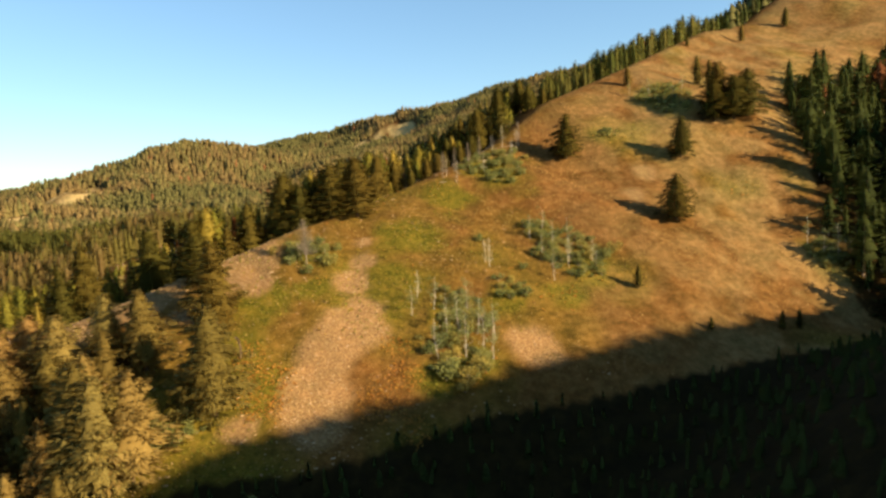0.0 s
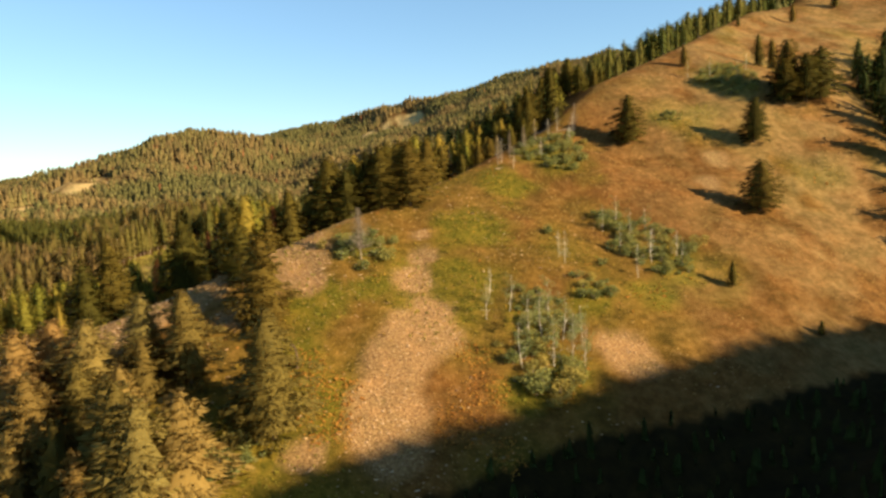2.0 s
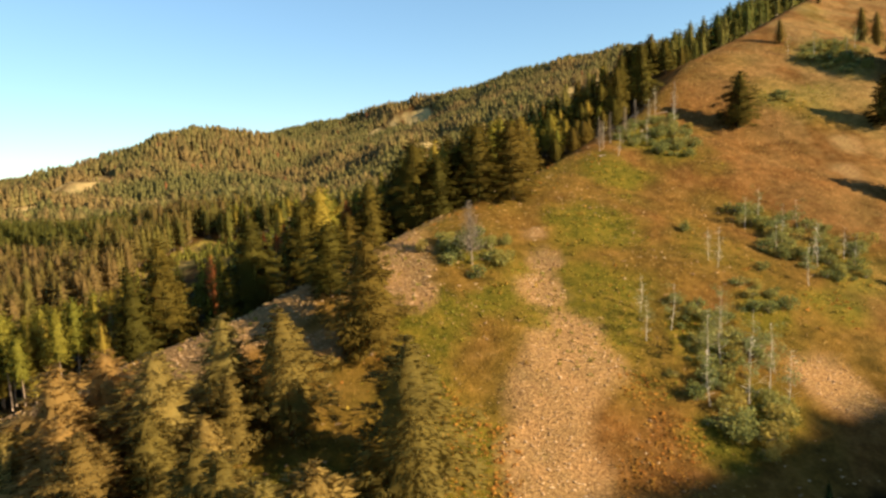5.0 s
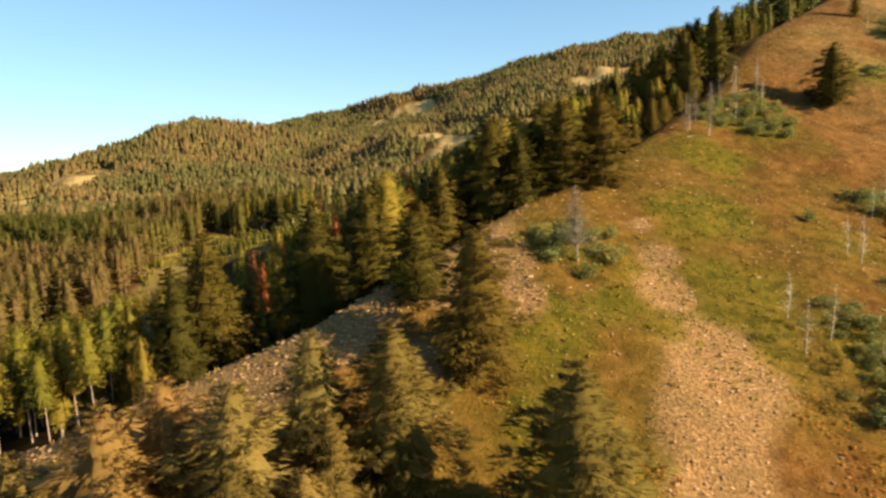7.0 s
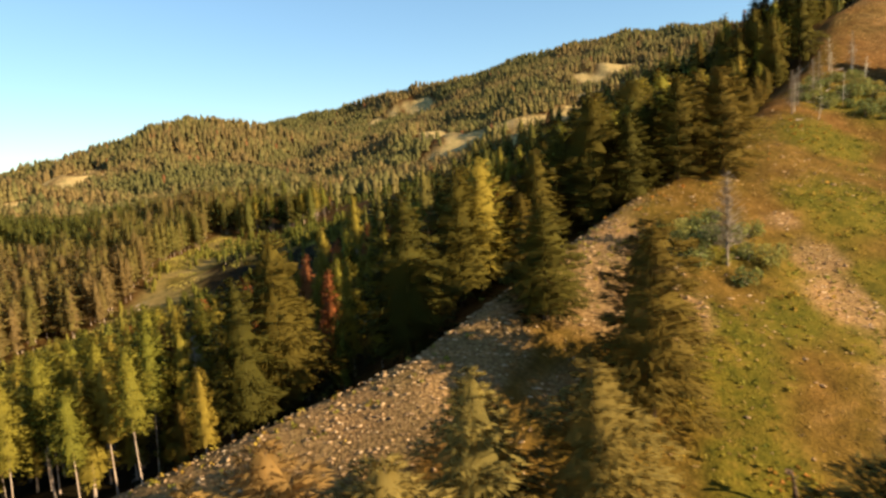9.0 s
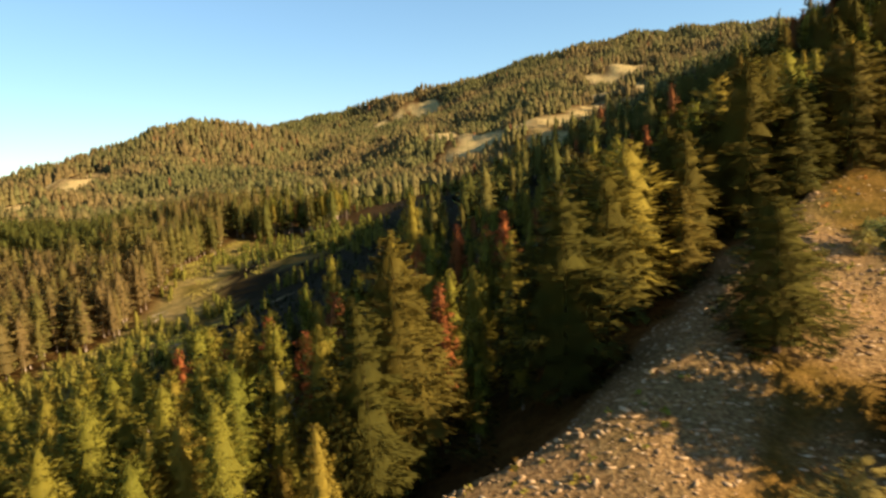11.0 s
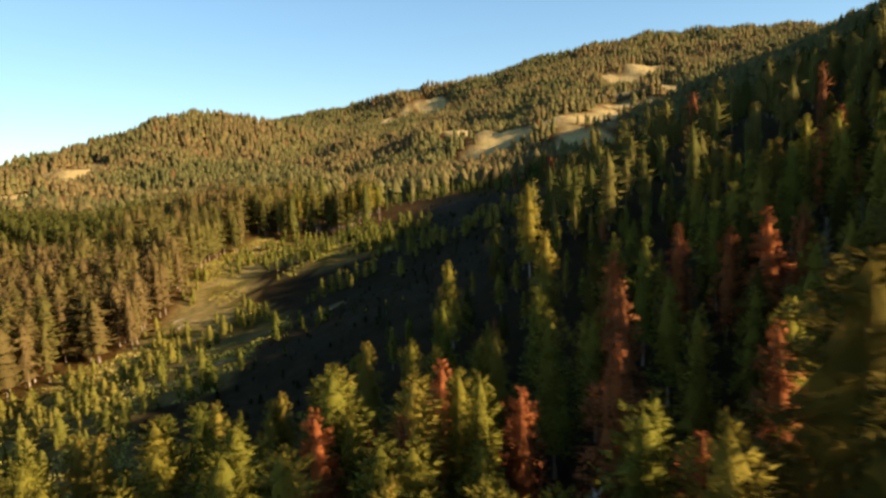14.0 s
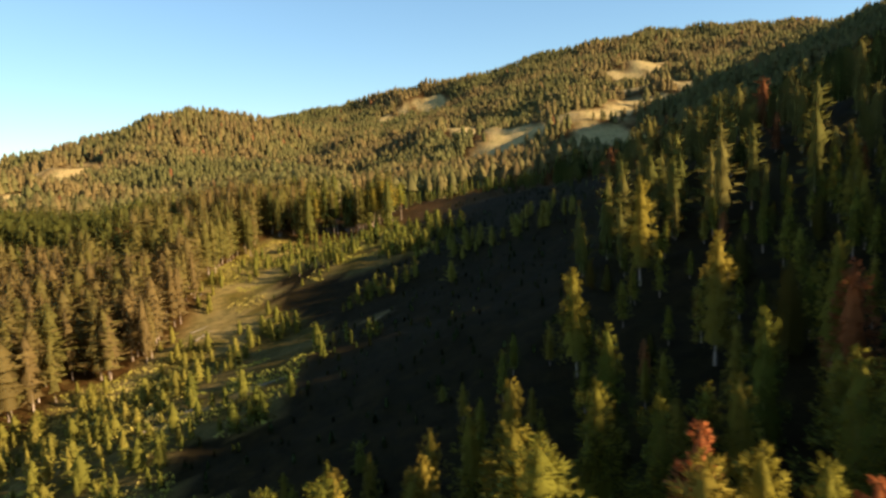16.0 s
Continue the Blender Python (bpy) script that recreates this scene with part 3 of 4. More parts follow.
BUSH = Kind("shrub", "rounded green shrub on the grass slope", "shrub", TWIG, SHRUB, [shrub_variant(100 + i) for i in range(4)], 2)

rng = np.random.RandomState(3)
placed = []


def plant(kind, spots, group, label="", wide=1.0, spread=0.06):
    for x, y, h in spots:
        kind.stand(x, y, h * rng.uniform(1 - spread, 1 + spread), rng, group, wide * rng.uniform(0.92, 1.08), label)
        placed.append((x, y))


# Trees that stand out, one by one.
plant(BIG_FIR, [(71, 201, 14), (84, 233, 15), (44, 235, 15.5), (112, 254, 16), (104, 253, 15), (118, 256, 17), (107, 258, 17.5)], "lone firs on the grass slope", "lone dark fir on the dry grass slope", 1.65)
plant(FIR_TREE, [(50, 170, 6.5), (64, 158, 3.5), (83, 161, 5), (88, 162, 5), (111, 287, 12), (116, 286, 13), (80, 283, 9), (205, 397, 12), (166, 367, 10), (128, 344, 5)], "scattered firs on the grass slope", "small fir on the dry grass slope")
def plant_to(kind, tops, group, label="", wide=1.0):
    """Plants trees whose tips reach the given heights."""
    plant(kind, [(x, y, max(5.0, z - z_at(x, y))) for x, y, z in tops], group, label, wide, 0.0)


plant_to(NOSE_FIR, [(-62, 129, 80.3), (-46, 121, 78), (-68, 125, 73.5), (-67, 110, 71), (-80, 113, 71.5), (-62, 104, 72.7), (-75, 118, 72)], "firs below the spur's crest", "broad olive-brown fir below the rocky crest", 1.5)
plant_to(BROWN_FIR, [(-70.5, 131, 79.5), (-77, 124, 77), (-85, 128.5, 76.3), (-89, 124, 76), (-98, 125, 71), (-105, 129, 68), (-110, 131, 66), (-84, 117, 72), (-59, 102, 70.5), (-55, 105, 70.5), (-92, 119, 70), (-104, 121, 66), (-70, 121, 70)], "browned firs below the spur's crest", wide=1.5)


plant_to(BIG_FIR, [(-91.5, 163, 87), (-94, 157, 83)], "big firs along the crest", wide=0.95)
plant_to(BIG_FIR, [(-76, 166, 90.5), (-41.5, 187.5, 99.5), (-37, 191, 101), (-60, 178, 89)], "big firs along the crest", wide=1.3)
plant_to(BIG_FIR, [(-47, 190, 103), (-25.5, 190.5, 106), (-33, 190, 105)], "big firs along the crest", wide=1.45)
plant_to(BIG_FIR, [(-53, 145, 88)], "firs on the scree crest", "broad dark fir standing on the scree", 1.4)
plant_to(BIG_FIR, [(-60.5, 157, 89)], "firs on the scree crest", "broad dark fir standing on the scree", 1.6)
plant(BIG_FIR, [(22, 252, 18), (14, 250, 17)], "big firs along the crest")
plant(FIR_TREE, [(-101, 155, 8), (-104, 158, 7)], "small firs behind the crest")
plant(TALL_PINE, [(-105, 157, 17), (-111, 158, 17), (-115, 154, 16), (-109, 162, 17), (-119, 160, 16), (-122, 154, 16), (-127, 160, 15), (-117, 150, 16), (-125, 148, 15), (-131, 153, 15), (-133, 146, 15), (-113, 167, 16), (-121, 167, 15), (-138, 158, 15), (-104, 151, 15), (-129, 166, 15)], "tall pines behind the crest")
plant_to(DEAD_PINE, [(-120, 187, 72), (-113, 182, 73), (-99, 176, 80), (-110, 191, 74.5), (-84, 203, 84), (-77, 197, 86), (-80, 200, 84), (-73, 199, 86), (-62, 192, 91), (-58, 196, 91), (-104, 184, 74), (-96, 170, 76), (-90, 206, 81), (-116, 193, 68), (-47, 236, 96), (-52, 229, 95), (-42, 240, 98), (-128, 193, 62), (-122, 183, 66), (-87, 177, 80)], "rust-red dead pines")
plant_to(FINE_PINE, [(-107, 231, 77), (-118.5, 210, 71), (-126.7, 201, 68.5), (-107.7, 183, 75.8), (-133.7, 204, 66.2), (-100, 191, 78.3), (-121.9, 210, 68.7), (-109.2, 212, 75), (-95, 220, 82), (-110, 196, 74), (-104, 197, 75), (-89, 210, 82.5), (-127.6, 200, 68), (-108.5, 186, 75), (-106, 199, 74), (-91.5, 252, 87), (-57, 226, 96), (-68, 216, 90), (-99, 203, 78), (-113, 203, 73), (-98, 162, 80), (-101, 158, 78)], "green pines on the shaded back slope")
plant(FINE_PINE, [(-86, 178, 16), (-82, 183, 16), (-90, 184, 15), (-84, 172, 16), (-79, 178, 15)], "green pines on the shaded back slope")
OLD_SNAG = Kind("snag", "tall grey dead conifer bristling with fine twigs", "dead tree", TWIG, None, [(trunk_arrays(75, 12, 0.2, twigs=380, twig=4.2, thick=0.075), None)], 12)
plant(OLD_SNAG, [(-36, 166, 12)], "snags", spread=0)
plant(SNAG, [(0, 216, 9), (9, 224, 9), (4, 221, 8), (13, 229, 9), (28, 241, 9), (-103, 166, 13)], "snags")
plant(BARE_ASPEN, [(1, 217, 8), (4, 214, 7), (22, 240, 8), (27, 239, 8), (11, 171, 8), (10, 173, 7), (-8, 158, 7), (40, 179, 7), (33, 178, 8), (18, 232, 8), (14, 222, 7), (24, 230, 8)], "bare aspens on the slope")
plant(ASPEN, [(-9, 151, 8), (4, 153, 9), (3, 141, 10), (7, 143, 10), (-1, 146, 10), (-3, 140, 9), (9, 141, 9), (-4, 154, 8), (2, 148, 10), (6, 148, 9), (10, 147, 9), (26, 179, 8), (28, 170, 8), (33, 176, 9), (28, 191, 8), (24, 188, 7), (35, 187, 7), (40, 176, 7), (30, 184, 8), (109, 197, 9), (115, 191, 10), (112, 193, 8), (118, 190, 9), (85, 270, 8), (93, 266, 8), (98, 270, 8), (78, 274, 7)], "aspen groves on the slope")
plant(BUSH, [(9, 183, 2.6), (47, 183, 4), (44, 181, 3), (0, 136, 4), (3, 134, 4), (6, 137, 4), (1, 140, 3.5), (-2, 144, 3), (8, 139, 3), (30, 181, 3.5), (36, 173, 3), (27, 194, 3), (24, 190, 2.5), (-32, 171, 3), (-38, 168, 3.4), (-42, 172, 2.8), (-35, 163, 2.6), (-30, 167, 3.4), (-40, 165, 3.4), (-34, 175, 3), (-45, 169, 2.6), (-37, 173, 3.6), (-29, 173, 2.6), (16, 166, 2), (20, 172, 2), (-52, 118, 3), (-56, 114, 3), (-50, 113, 2.5), (-35, 104, 2.5), (-40, 101, 3)], "shrubs on the slope")


def fallen_log(x, y, length, turn, thick=0.16):
    """A fallen trunk lying along the slope, with broken branch stubs."""
    tv, tf = trunk_arrays(int(abs(x * 7 + y)), length, thick, 7, 8, twigs=9, twig=0.9, z_low=0, lean=0.12, thick=0.035)
    log = new("fallen_log", mesh_from("fallen_log", tv, tf, [TWIG]))
    dx, dy = math.cos(radians(turn)), math.sin(radians(turn))
    a, b = Vector((x, y, z_at(x, y) + thick * 0.8)), Vector((x + dx * length, y + dy * length, z_at(x + dx * length, y + dy * length) + thick * 0.5))
    log.matrix_world = Matrix.Translation(a) @ (b - a).to_track_quat("Z", "Y").to_matrix().to_4x4()
    return tagged(log, "bleached fallen tree trunk lying in the grass", "log", "fallen trunks")


for spot in [(14, 228, 6, 35), (20, 238, 7, 170), (-1, 213, 5, 20), (16, 244, 8, 25), (8, 222, 6, 150), (26, 241, 6, 200), (-193, 348, 6, 30), (-189, 340, 7, 60), (-137, 304, 7, 15), (-156, 274, 7, 10), (-168, 272, 6, 170), (-176, 269, 6, 35), (-203, 338, 6, 120), (-199, 372, 7, 75), (-108, 157, 8, 100)]:
    fallen_log(*spot)


def broken_stump(x, y, height):
    tv, tf = trunk_arrays(77, height, 0.34, 9, 6, twigs=14, twig=0.8, lean=0.3, thick=0.05)
    tv[:, 2] += np.where(tv[:, 2] > 0.9 * height, np.random.RandomState(1).uniform(-0.4, 0.5, len(tv)), 0)
    tv[:, :2] *= 1 + 0.8 * np.clip(tv[:, 2:3] / height, 0, 1)
    stump = new("broken_stump", mesh_from("broken_stump", tv, tf, [BARK]))
    stump.matrix_world = pose(x, y, z_at(x, y), 4, -3, 0)
    return tagged(stump, "dark broken tree stump with a splintered top", "stump")


broken_stump(-45, 135, 4.2)
plant(TALL_PINE, [(-168, 450, 17), (-163, 453, 18), (-159, 450, 17), (-154, 452, 18), (-150, 449, 17), (-146, 451, 18), (-142, 448, 17), (-138, 450, 18), (-134, 446, 17), (-172, 453, 18), (-130, 449, 17), (-176, 450, 17), (-170, 457, 18), (-165, 458, 18), (-161, 456, 17), (-156, 457, 18), (-152, 455, 18), (-148, 456, 17), (-144, 454, 18), (-140, 455, 17), (-136, 453, 18)], "pines at the far edge of the clearing", "tall pine with a bare sunlit trunk beside the clearing", 1.25)

GROVES = [(2, 141, 11), (2, 151, 9), (34, 182, 12), (27, 192, 6), (91, 268, 11), (20, 225, 14), (-36, 169, 8), (112, 192, 9), (-52, 116, 6), (15, 163, 6), (62, 246, 6)]


def scatter(x0, x1, y0, y1, gap, seed, keep):
    """Jittered grid of places that keep() lets stand."""
    r = np.random.RandomState(seed)
    X, Y = np.meshgrid(np.arange(x0, x1, gap), np.arange(y0, y1, gap))
    X, Y = X.ravel() + r.uniform(-0.48, 0.48, X.size) * gap, Y.ravel() + r.uniform(-0.48, 0.48, Y.size) * gap
    m = keep(X, Y)
    return X[m], Y[m]


def clear_of_placed(X, Y, gap):
    m = np.ones(len(X), bool)
    for a, b in placed:
        m &= np.hypot(X - a, Y - b) > gap
    return m


def back_wood(X, Y):
    d, _, s = near_line(X, Y, SPUR)
    return (s > 0) & (d > 3.5) & ~inside(X, Y, STAND) & ~inside(X, Y, OPENING) & ~inside(X, Y, YOUNG) & ~ragged(X, Y, CLEARING) & (bare_hill(X, Y, 0.2) < 0.5)


# Undergrowth of the groves.
X, Y = scatter(-65, 125, 105, 285, 2.5, 14, lambda X, Y: blobs(X, Y, GROVES, 0.4) > 0.55)
for x, y in zip(X, Y):
    BUSH.stand(x, y, rng.uniform(1.0, 3.2), rng, "shrubs on the slope", rng.uniform(0.9, 1.4))
# The near forest behind the crest: every tree a thing.
NEAR = [(-150, 128), (-20, 128), (60, 262), (40, 292), (-60, 262), (-135, 262), (-160, 200)]
def crest_band(X, Y):
    d, _, _ = near_line(X, Y, SPUR)
    return (X > -75) & (d < 22)


def open_lip(X, Y):
    """The bare shaded strip just behind the scree crest."""
    d, _, _ = near_line(X, Y, SPUR)
    return (X > -92) & (X < -46) & (d < 11)


X, Y = scatter(-165, 65, 120, 300, 6.1, 11, lambda X, Y: back_wood(X, Y) & inside(X, Y, NEAR) & ~crest_band(X, Y) & ~open_lip(X, Y))
m = clear_of_placed(X, Y, 3.6)
X, Y = X[m], Y[m]
H = np.where(Y < 188, 11.5, np.interp(near_line(X, Y, SPUR)[0], [20, 40, 52, 70, 100], [15, 14.5, 10, 7, 5.5]))
for x, y, h in zip(X, Y, H * rng.uniform(0.6, 1.1, len(X))):
    q = rng.rand()
    if q < 0.11:
        DEAD_PINE.stand(x, y, h, rng, "rust-red dead pines")
    elif q < 0.15:
        SNAG.stand(x, y, 0.75 * h, rng, "snags")
    elif q < 0.28:
        FIR_TREE.stand(x, y, h, rng, "forest behind the crest")
    else:
        (FINE_PINE if y < 175 else BIG_PINE).stand(x, y, h, rng, "green pines on the shaded back slope")
# The closed wall of trees along the crest, which shades the slope behind it.
X, Y = scatter(-75, 50, 150, 290, 5.8, 16, lambda X, Y: back_wood(X, Y) & crest_band(X, Y) & ~open_lip(X, Y))
m = clear_of_placed(X, Y, 3.2)
X, Y = X[m], Y[m]
D1, Z1, _ = near_line(X, Y, SPUR)
over_crest = np.where(X > -20, 6.5, np.where(X > -50, 12.5, 10.0)) + 9 * rough_noise(X, Y, 17, 2) + rng.uniform(-4.5, 2.0, len(X))
for x, y, h in zip(X, Y, np.clip(Z1 + over_crest - land(X, Y), 6.5, 20)):
    q = rng.rand()
    (FIR_TREE if q < 0.5 else BIG_PINE).stand(x, y, h, rng, "forest behind the crest", rng.uniform(1.15, 1.8))
# A close stand of tall pines past the spur's nose.
X, Y = scatter(-175, -95, 118, 212, 5.3, 15, lambda X, Y: inside(X, Y, STAND) & (near_line(X, Y, SPUR)[2] > 0) & (near_line(X, Y, SPUR)[0] > 2))
m = clear_of_placed(X, Y, 2.2)
for x, y in zip(X[m], Y[m]):
    (TALL_PINE if rng.rand() < 0.7 else BIG_PINE).stand(x, y, rng.uniform(11, 16.5), rng, "tall pines behind the crest", 1.15)
# More firs low on the spur's nose.
X, Y = scatter(-150, -48, 70, 140, 7.6, 12, lambda X, Y: inside(X, Y, NOSE))
m = clear_of_placed(X, Y, 4.2)
for x, y in zip(X[m], Y[m]):
    (NOSE_FIR if rng.rand() < 0.4 else BROWN_FIR).stand(x, y, rng.uniform(11, 15), rng, "firs below the spur's crest", label="olive-brown fir below the rocky crest")
# ---- woods too many to count, each one mesh ----
def wood_arrays(X, Y, H, wide, tint, template, seed):
    tv, tf, ts, tn = template
    r = np.random.RandomState(seed)
    a = r.uniform(0, 2 * math.pi, len(X))
    c, s = np.cos(a), np.sin(a)
    w = H * wide * r.uniform(0.68, 1.32, len(X))
    v = np.empty((len(X), len(tv), 3), np.float32)
    v[..., 0] = X[:, None] + w[:, None] * (c[:, None] * tv[:, 0] - s[:, None] * tv[:, 1])
    v[..., 1] = Y[:, None] + w[:, None] * (s[:, None] * tv[:, 0] + c[:, None] * tv[:, 1])
    v[..., 2] = (land(X, Y) - 0.3)[:, None] + H[:, None] * tv[:, 2]
    f = (np.arange(len(X))[:, None, None] * len(tv) + tf[None]).reshape(-1, 3)
    nv = np.stack([c[:, None] * tn[:, 0] - s[:, None] * tn[:, 1], s[:, None] * tn[:, 0] + c[:, None] * tn[:, 1], np.broadcast_to(tn[:, 2], (len(X), len(tn)))], -1)
    nv /= np.linalg.norm(nv, axis=-1, keepdims=True) + 1e-6
    return v.reshape(-1, 3), f, np.tile(ts, len(X)), np.repeat(tint, len(tv)), nv.reshape(-1, 3)


def small_conifer(seed, base, R, boughs, sprays, size, trunk_r, **more):
    """A simple conifer one metre high, for woods."""
    v, f, w = crown_arrays(seed, 1.0, R, base, boughs, sprays, size, tiers=5, sides=4, core=0.52, **more)
    tv, tf = trunk_arrays(seed, 0.9, trunk_r, 3, 3, z_low=-0.05, lean=0.01)
    tf = split(tf)
    away = tv * (1, 1, 0) / (np.linalg.norm(tv[:, :2], axis=1, keepdims=True) + 1e-6)
    return np.concatenate([v, tv]), np.concatenate([f, tf + len(v)]), np.concatenate([np.zeros(len(f), int), np.ones(len(tf), int)]), np.concatenate([w, away])


def spire(seed, tiers, sides, base, R, shape, sprays=0, size=0.1):
    """A conifer one metre high for far woods: ragged tiers of boughs, each hung below the next, with a few loose sprays."""
    r = np.random.RandomState(seed)
    v, f = [], []
    for i in range(tiers):
        u = i / tiers
        z, top = base + (1 - base) * u, min(1.0, base + (1 - base) * (u + 1.9 / tiers))
        o, turn, off = len(v), r.uniform(0, 6.28), r.uniform(-0.12, 0.12, 2) * R
        for k in range(sides):
            a, q = turn + 2 * math.pi * k / sides + r.uniform(-0.3, 0.3), R * (1 - u) ** shape * r.uniform(0.7, 1.25)
            v.append((q * math.cos(a) + off[0], q * math.sin(a) + off[1], z + r.uniform(-0.06, 0.06)))
        v.append((off[0], off[1], top))
        f += [(o + k, o + (k + 1) % sides, o + sides) for k in range(sides)]
    v, f = np.array(v), np.array(f)
    w = v * (1, 1, 0)
    w = w / (np.linalg.norm(w, axis=1, keepdims=True) + 0.02) + (0, 0, 0.35)
    w[sides :: sides + 1] = (0, 0, 1)
    if sprays:
        sv, sf, sw = crown_arrays(seed, 1.0, R * 1.05, base, sprays, 1, size, shape, core=0, gaps=0)
        f = np.concatenate([f, sf + len(v)])
        v, w = np.concatenate([v, sv]), np.concatenate([w, sw])
    return v, turn_out(v, f, w), np.zeros(len(f), int), w


def wood(name, label, X, Y, H, wide, tint, templates, seed, needles=WOODS):
    r = np.random.RandomState(seed)
    pick = r.randint(len(templates), size=len(X))
    V, F, S, T, N, o = [], [], [], [], [], 0
    for k, t in enumerate(templates):
        m = pick == k
        v, f, s, ti, nv = wood_arrays(X[m], Y[m], H[m], wide, tint[m], t, seed + k)
        V.append(v), F.append(f + o), S.append(s), T.append(ti), N.append(nv)
        o += len(v)
    me = mesh_from(name, np.concatenate(V), np.concatenate(F), [needles, PALE], np.concatenate(S), [("tint", "FLOAT", np.concatenate(T))], np.concatenate(N))
    return tagged(new(name, me), label, "forest", kind="stuff")


def tints(X, Y, seed, low, high, red=0.02):
    r = np.random.RandomState(seed)
    t = low + (high - low) * np.clip(r.rand(len(X)) * 0.7 + 0.15 + 1.3 * rough_noise(X, Y, 70), 0, 1)
    t[r.rand(len(X)) < red] = 1.0
    return t


PINY = dict(shape=0.52, low=0.65, rise=0.0, droop=0.06, plate=0.5, flat=0.12, gaps=0.08)
MID = [small_conifer(200 + i, 0.08, 0.16 + 0.016 * i, 28, 5, 0.1, 0.011, **PINY) for i in range(4)]
TALL = [small_conifer(210 + i, 0.16, 0.115 + 0.012 * i, 34, 5, 0.085, 0.007, **PINY) for i in range(5)]
SMALL = [small_conifer(215 + i, 0.04, 0.25 + 0.03 * i, 16, 4, 0.14, 0.012, **PINY) for i in range(3)]
DOT = [spire(225 + i, 2, 4, 0.02, 0.18 + 0.015 * i, 0.45) for i in range(5)]
FAR = [spire(220 + i, 3, 5, 0.05, 0.165 + 0.015 * i, 0.5, 7, 0.1) for i in range(5)]
in_near = lambda X, Y: inside(X, Y, NEAR)
to_eye = lambda X, Y: np.hypot(X + 110, Y - 130)
# Middle ground behind the crest and across the creek.
def across_creek(X, Y):
    return (X < -135) & (Y > 230) & ((X < -190) | (Y > 430))


def middle_ground(X, Y):
    return back_wood(X, Y) & ~in_near(X, Y) & ~crest_band(X, Y) & (to_eye(X, Y) < 400) & (Y > 0.75 * (X + 110) + 60)


r_ = np.random.RandomState(5)
X, Y = scatter(-340, -130, 230, 560, 4.6, 21, lambda X, Y: middle_ground(X, Y) & across_creek(X, Y) & (rough_noise(X + 55, Y, 13) > np.where((X > -250) & (Y > 438), 0.08, -0.3)))
H = 15 + 6 * r_.rand(len(X)) + 5 * rough_noise(X, Y, 30)
wood("creek_forest", "tall pines with pale trunks across the creek", X, Y, H, 1.45, tints(X, Y, 6, 0.3, 0.9, 0.004), TALL, 31)
X, Y = scatter(-330, 160, 130, 560, 6.5, 20, lambda X, Y: middle_ground(X, Y) & ~across_creek(X, Y) & ~((X < -95) & (Y > 415) & (Y < 480)) & (rough_noise(X + 55, Y, 13) > -0.22))
H = np.where((X < -55) & (Y > 345), 0.55, 1.0) * r_.uniform(8, 16, len(X))
wood("slope_forest", "dark green pines on the shaded slope", X, Y, H, 1.0, tints(X, Y, 7, 0.05, 0.6, 0.06), MID, 32)
# Young pines on the creek flat and in the opening.
X, Y = scatter(-250, -90, 195, 430, 4.2, 22, lambda X, Y: inside(X, Y, YOUNG) & ~inside(X, Y, CLEARING) & ~inside(X, Y, OPENING) & (blobs(X, Y, TRACK) < 0.3) & (rough_noise(X, Y, 18) > -0.16))
H = r_.uniform(2.2, 6.2, len(X))
wood("young_pines", "young bright green pines on the creek flat", X, Y, H, 1.3, tints(X, Y, 8, 0.0, 0.9, 0.0), SMALL, 33, SAPLING)
X, Y = scatter(-225, -80, 225, 460, 4.4, 23, lambda X, Y: (inside(X, Y, OPENING) & (rough_noise(X, Y, 24) > 0.3)) | (~inside(X, Y, OPENING) & ((inside(X, Y, THICKET) & (rough_noise(X, Y, 16) > -0.12)) | (inside(X, Y, CLEARING) & (rough_noise(X, Y, 11) > 0.1)))))
H = r_.uniform(2.2, 6.2, len(X))
wood("scattered_young_pines", "scattered young pines in the clearing", X, Y, H, 1.25, tints(X, Y, 9, 0.0, 0.7, 0.0), SMALL, 34, SAPLING)
# Only near-black tints here, so the opening's shade is in the pines' colour.
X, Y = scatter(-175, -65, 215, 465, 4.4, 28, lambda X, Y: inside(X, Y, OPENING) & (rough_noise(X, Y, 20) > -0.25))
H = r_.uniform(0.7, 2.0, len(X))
wood("shaded_thicket", "low thicket of young pines, near black to carry the shade", X, Y, H, 1.3, tints(X, Y, 15, 0.0, 0.06, 0.0), SMALL, 41)
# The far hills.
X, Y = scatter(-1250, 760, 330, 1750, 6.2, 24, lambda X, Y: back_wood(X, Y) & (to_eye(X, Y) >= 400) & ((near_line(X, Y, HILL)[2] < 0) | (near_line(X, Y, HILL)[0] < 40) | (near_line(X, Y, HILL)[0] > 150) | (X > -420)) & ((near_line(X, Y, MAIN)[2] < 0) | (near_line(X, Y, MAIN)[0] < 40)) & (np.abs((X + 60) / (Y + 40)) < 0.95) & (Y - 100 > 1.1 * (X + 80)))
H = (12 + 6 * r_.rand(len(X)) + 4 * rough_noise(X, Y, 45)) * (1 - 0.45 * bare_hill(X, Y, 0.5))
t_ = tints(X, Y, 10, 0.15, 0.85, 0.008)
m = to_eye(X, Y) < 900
# Both far woods wear the needles with haze painted into their colour.
wood("hill_forest", "conifer forest over the nearer hillside", X[m], Y[m], H[m], 1.2, t_[m], FAR, 35, HAZED)
wood("far_forest", "conifer forest over the far hills", X[~m], Y[~m], H[~m], 1.15, t_[~m], DOT, 40, HAZED)
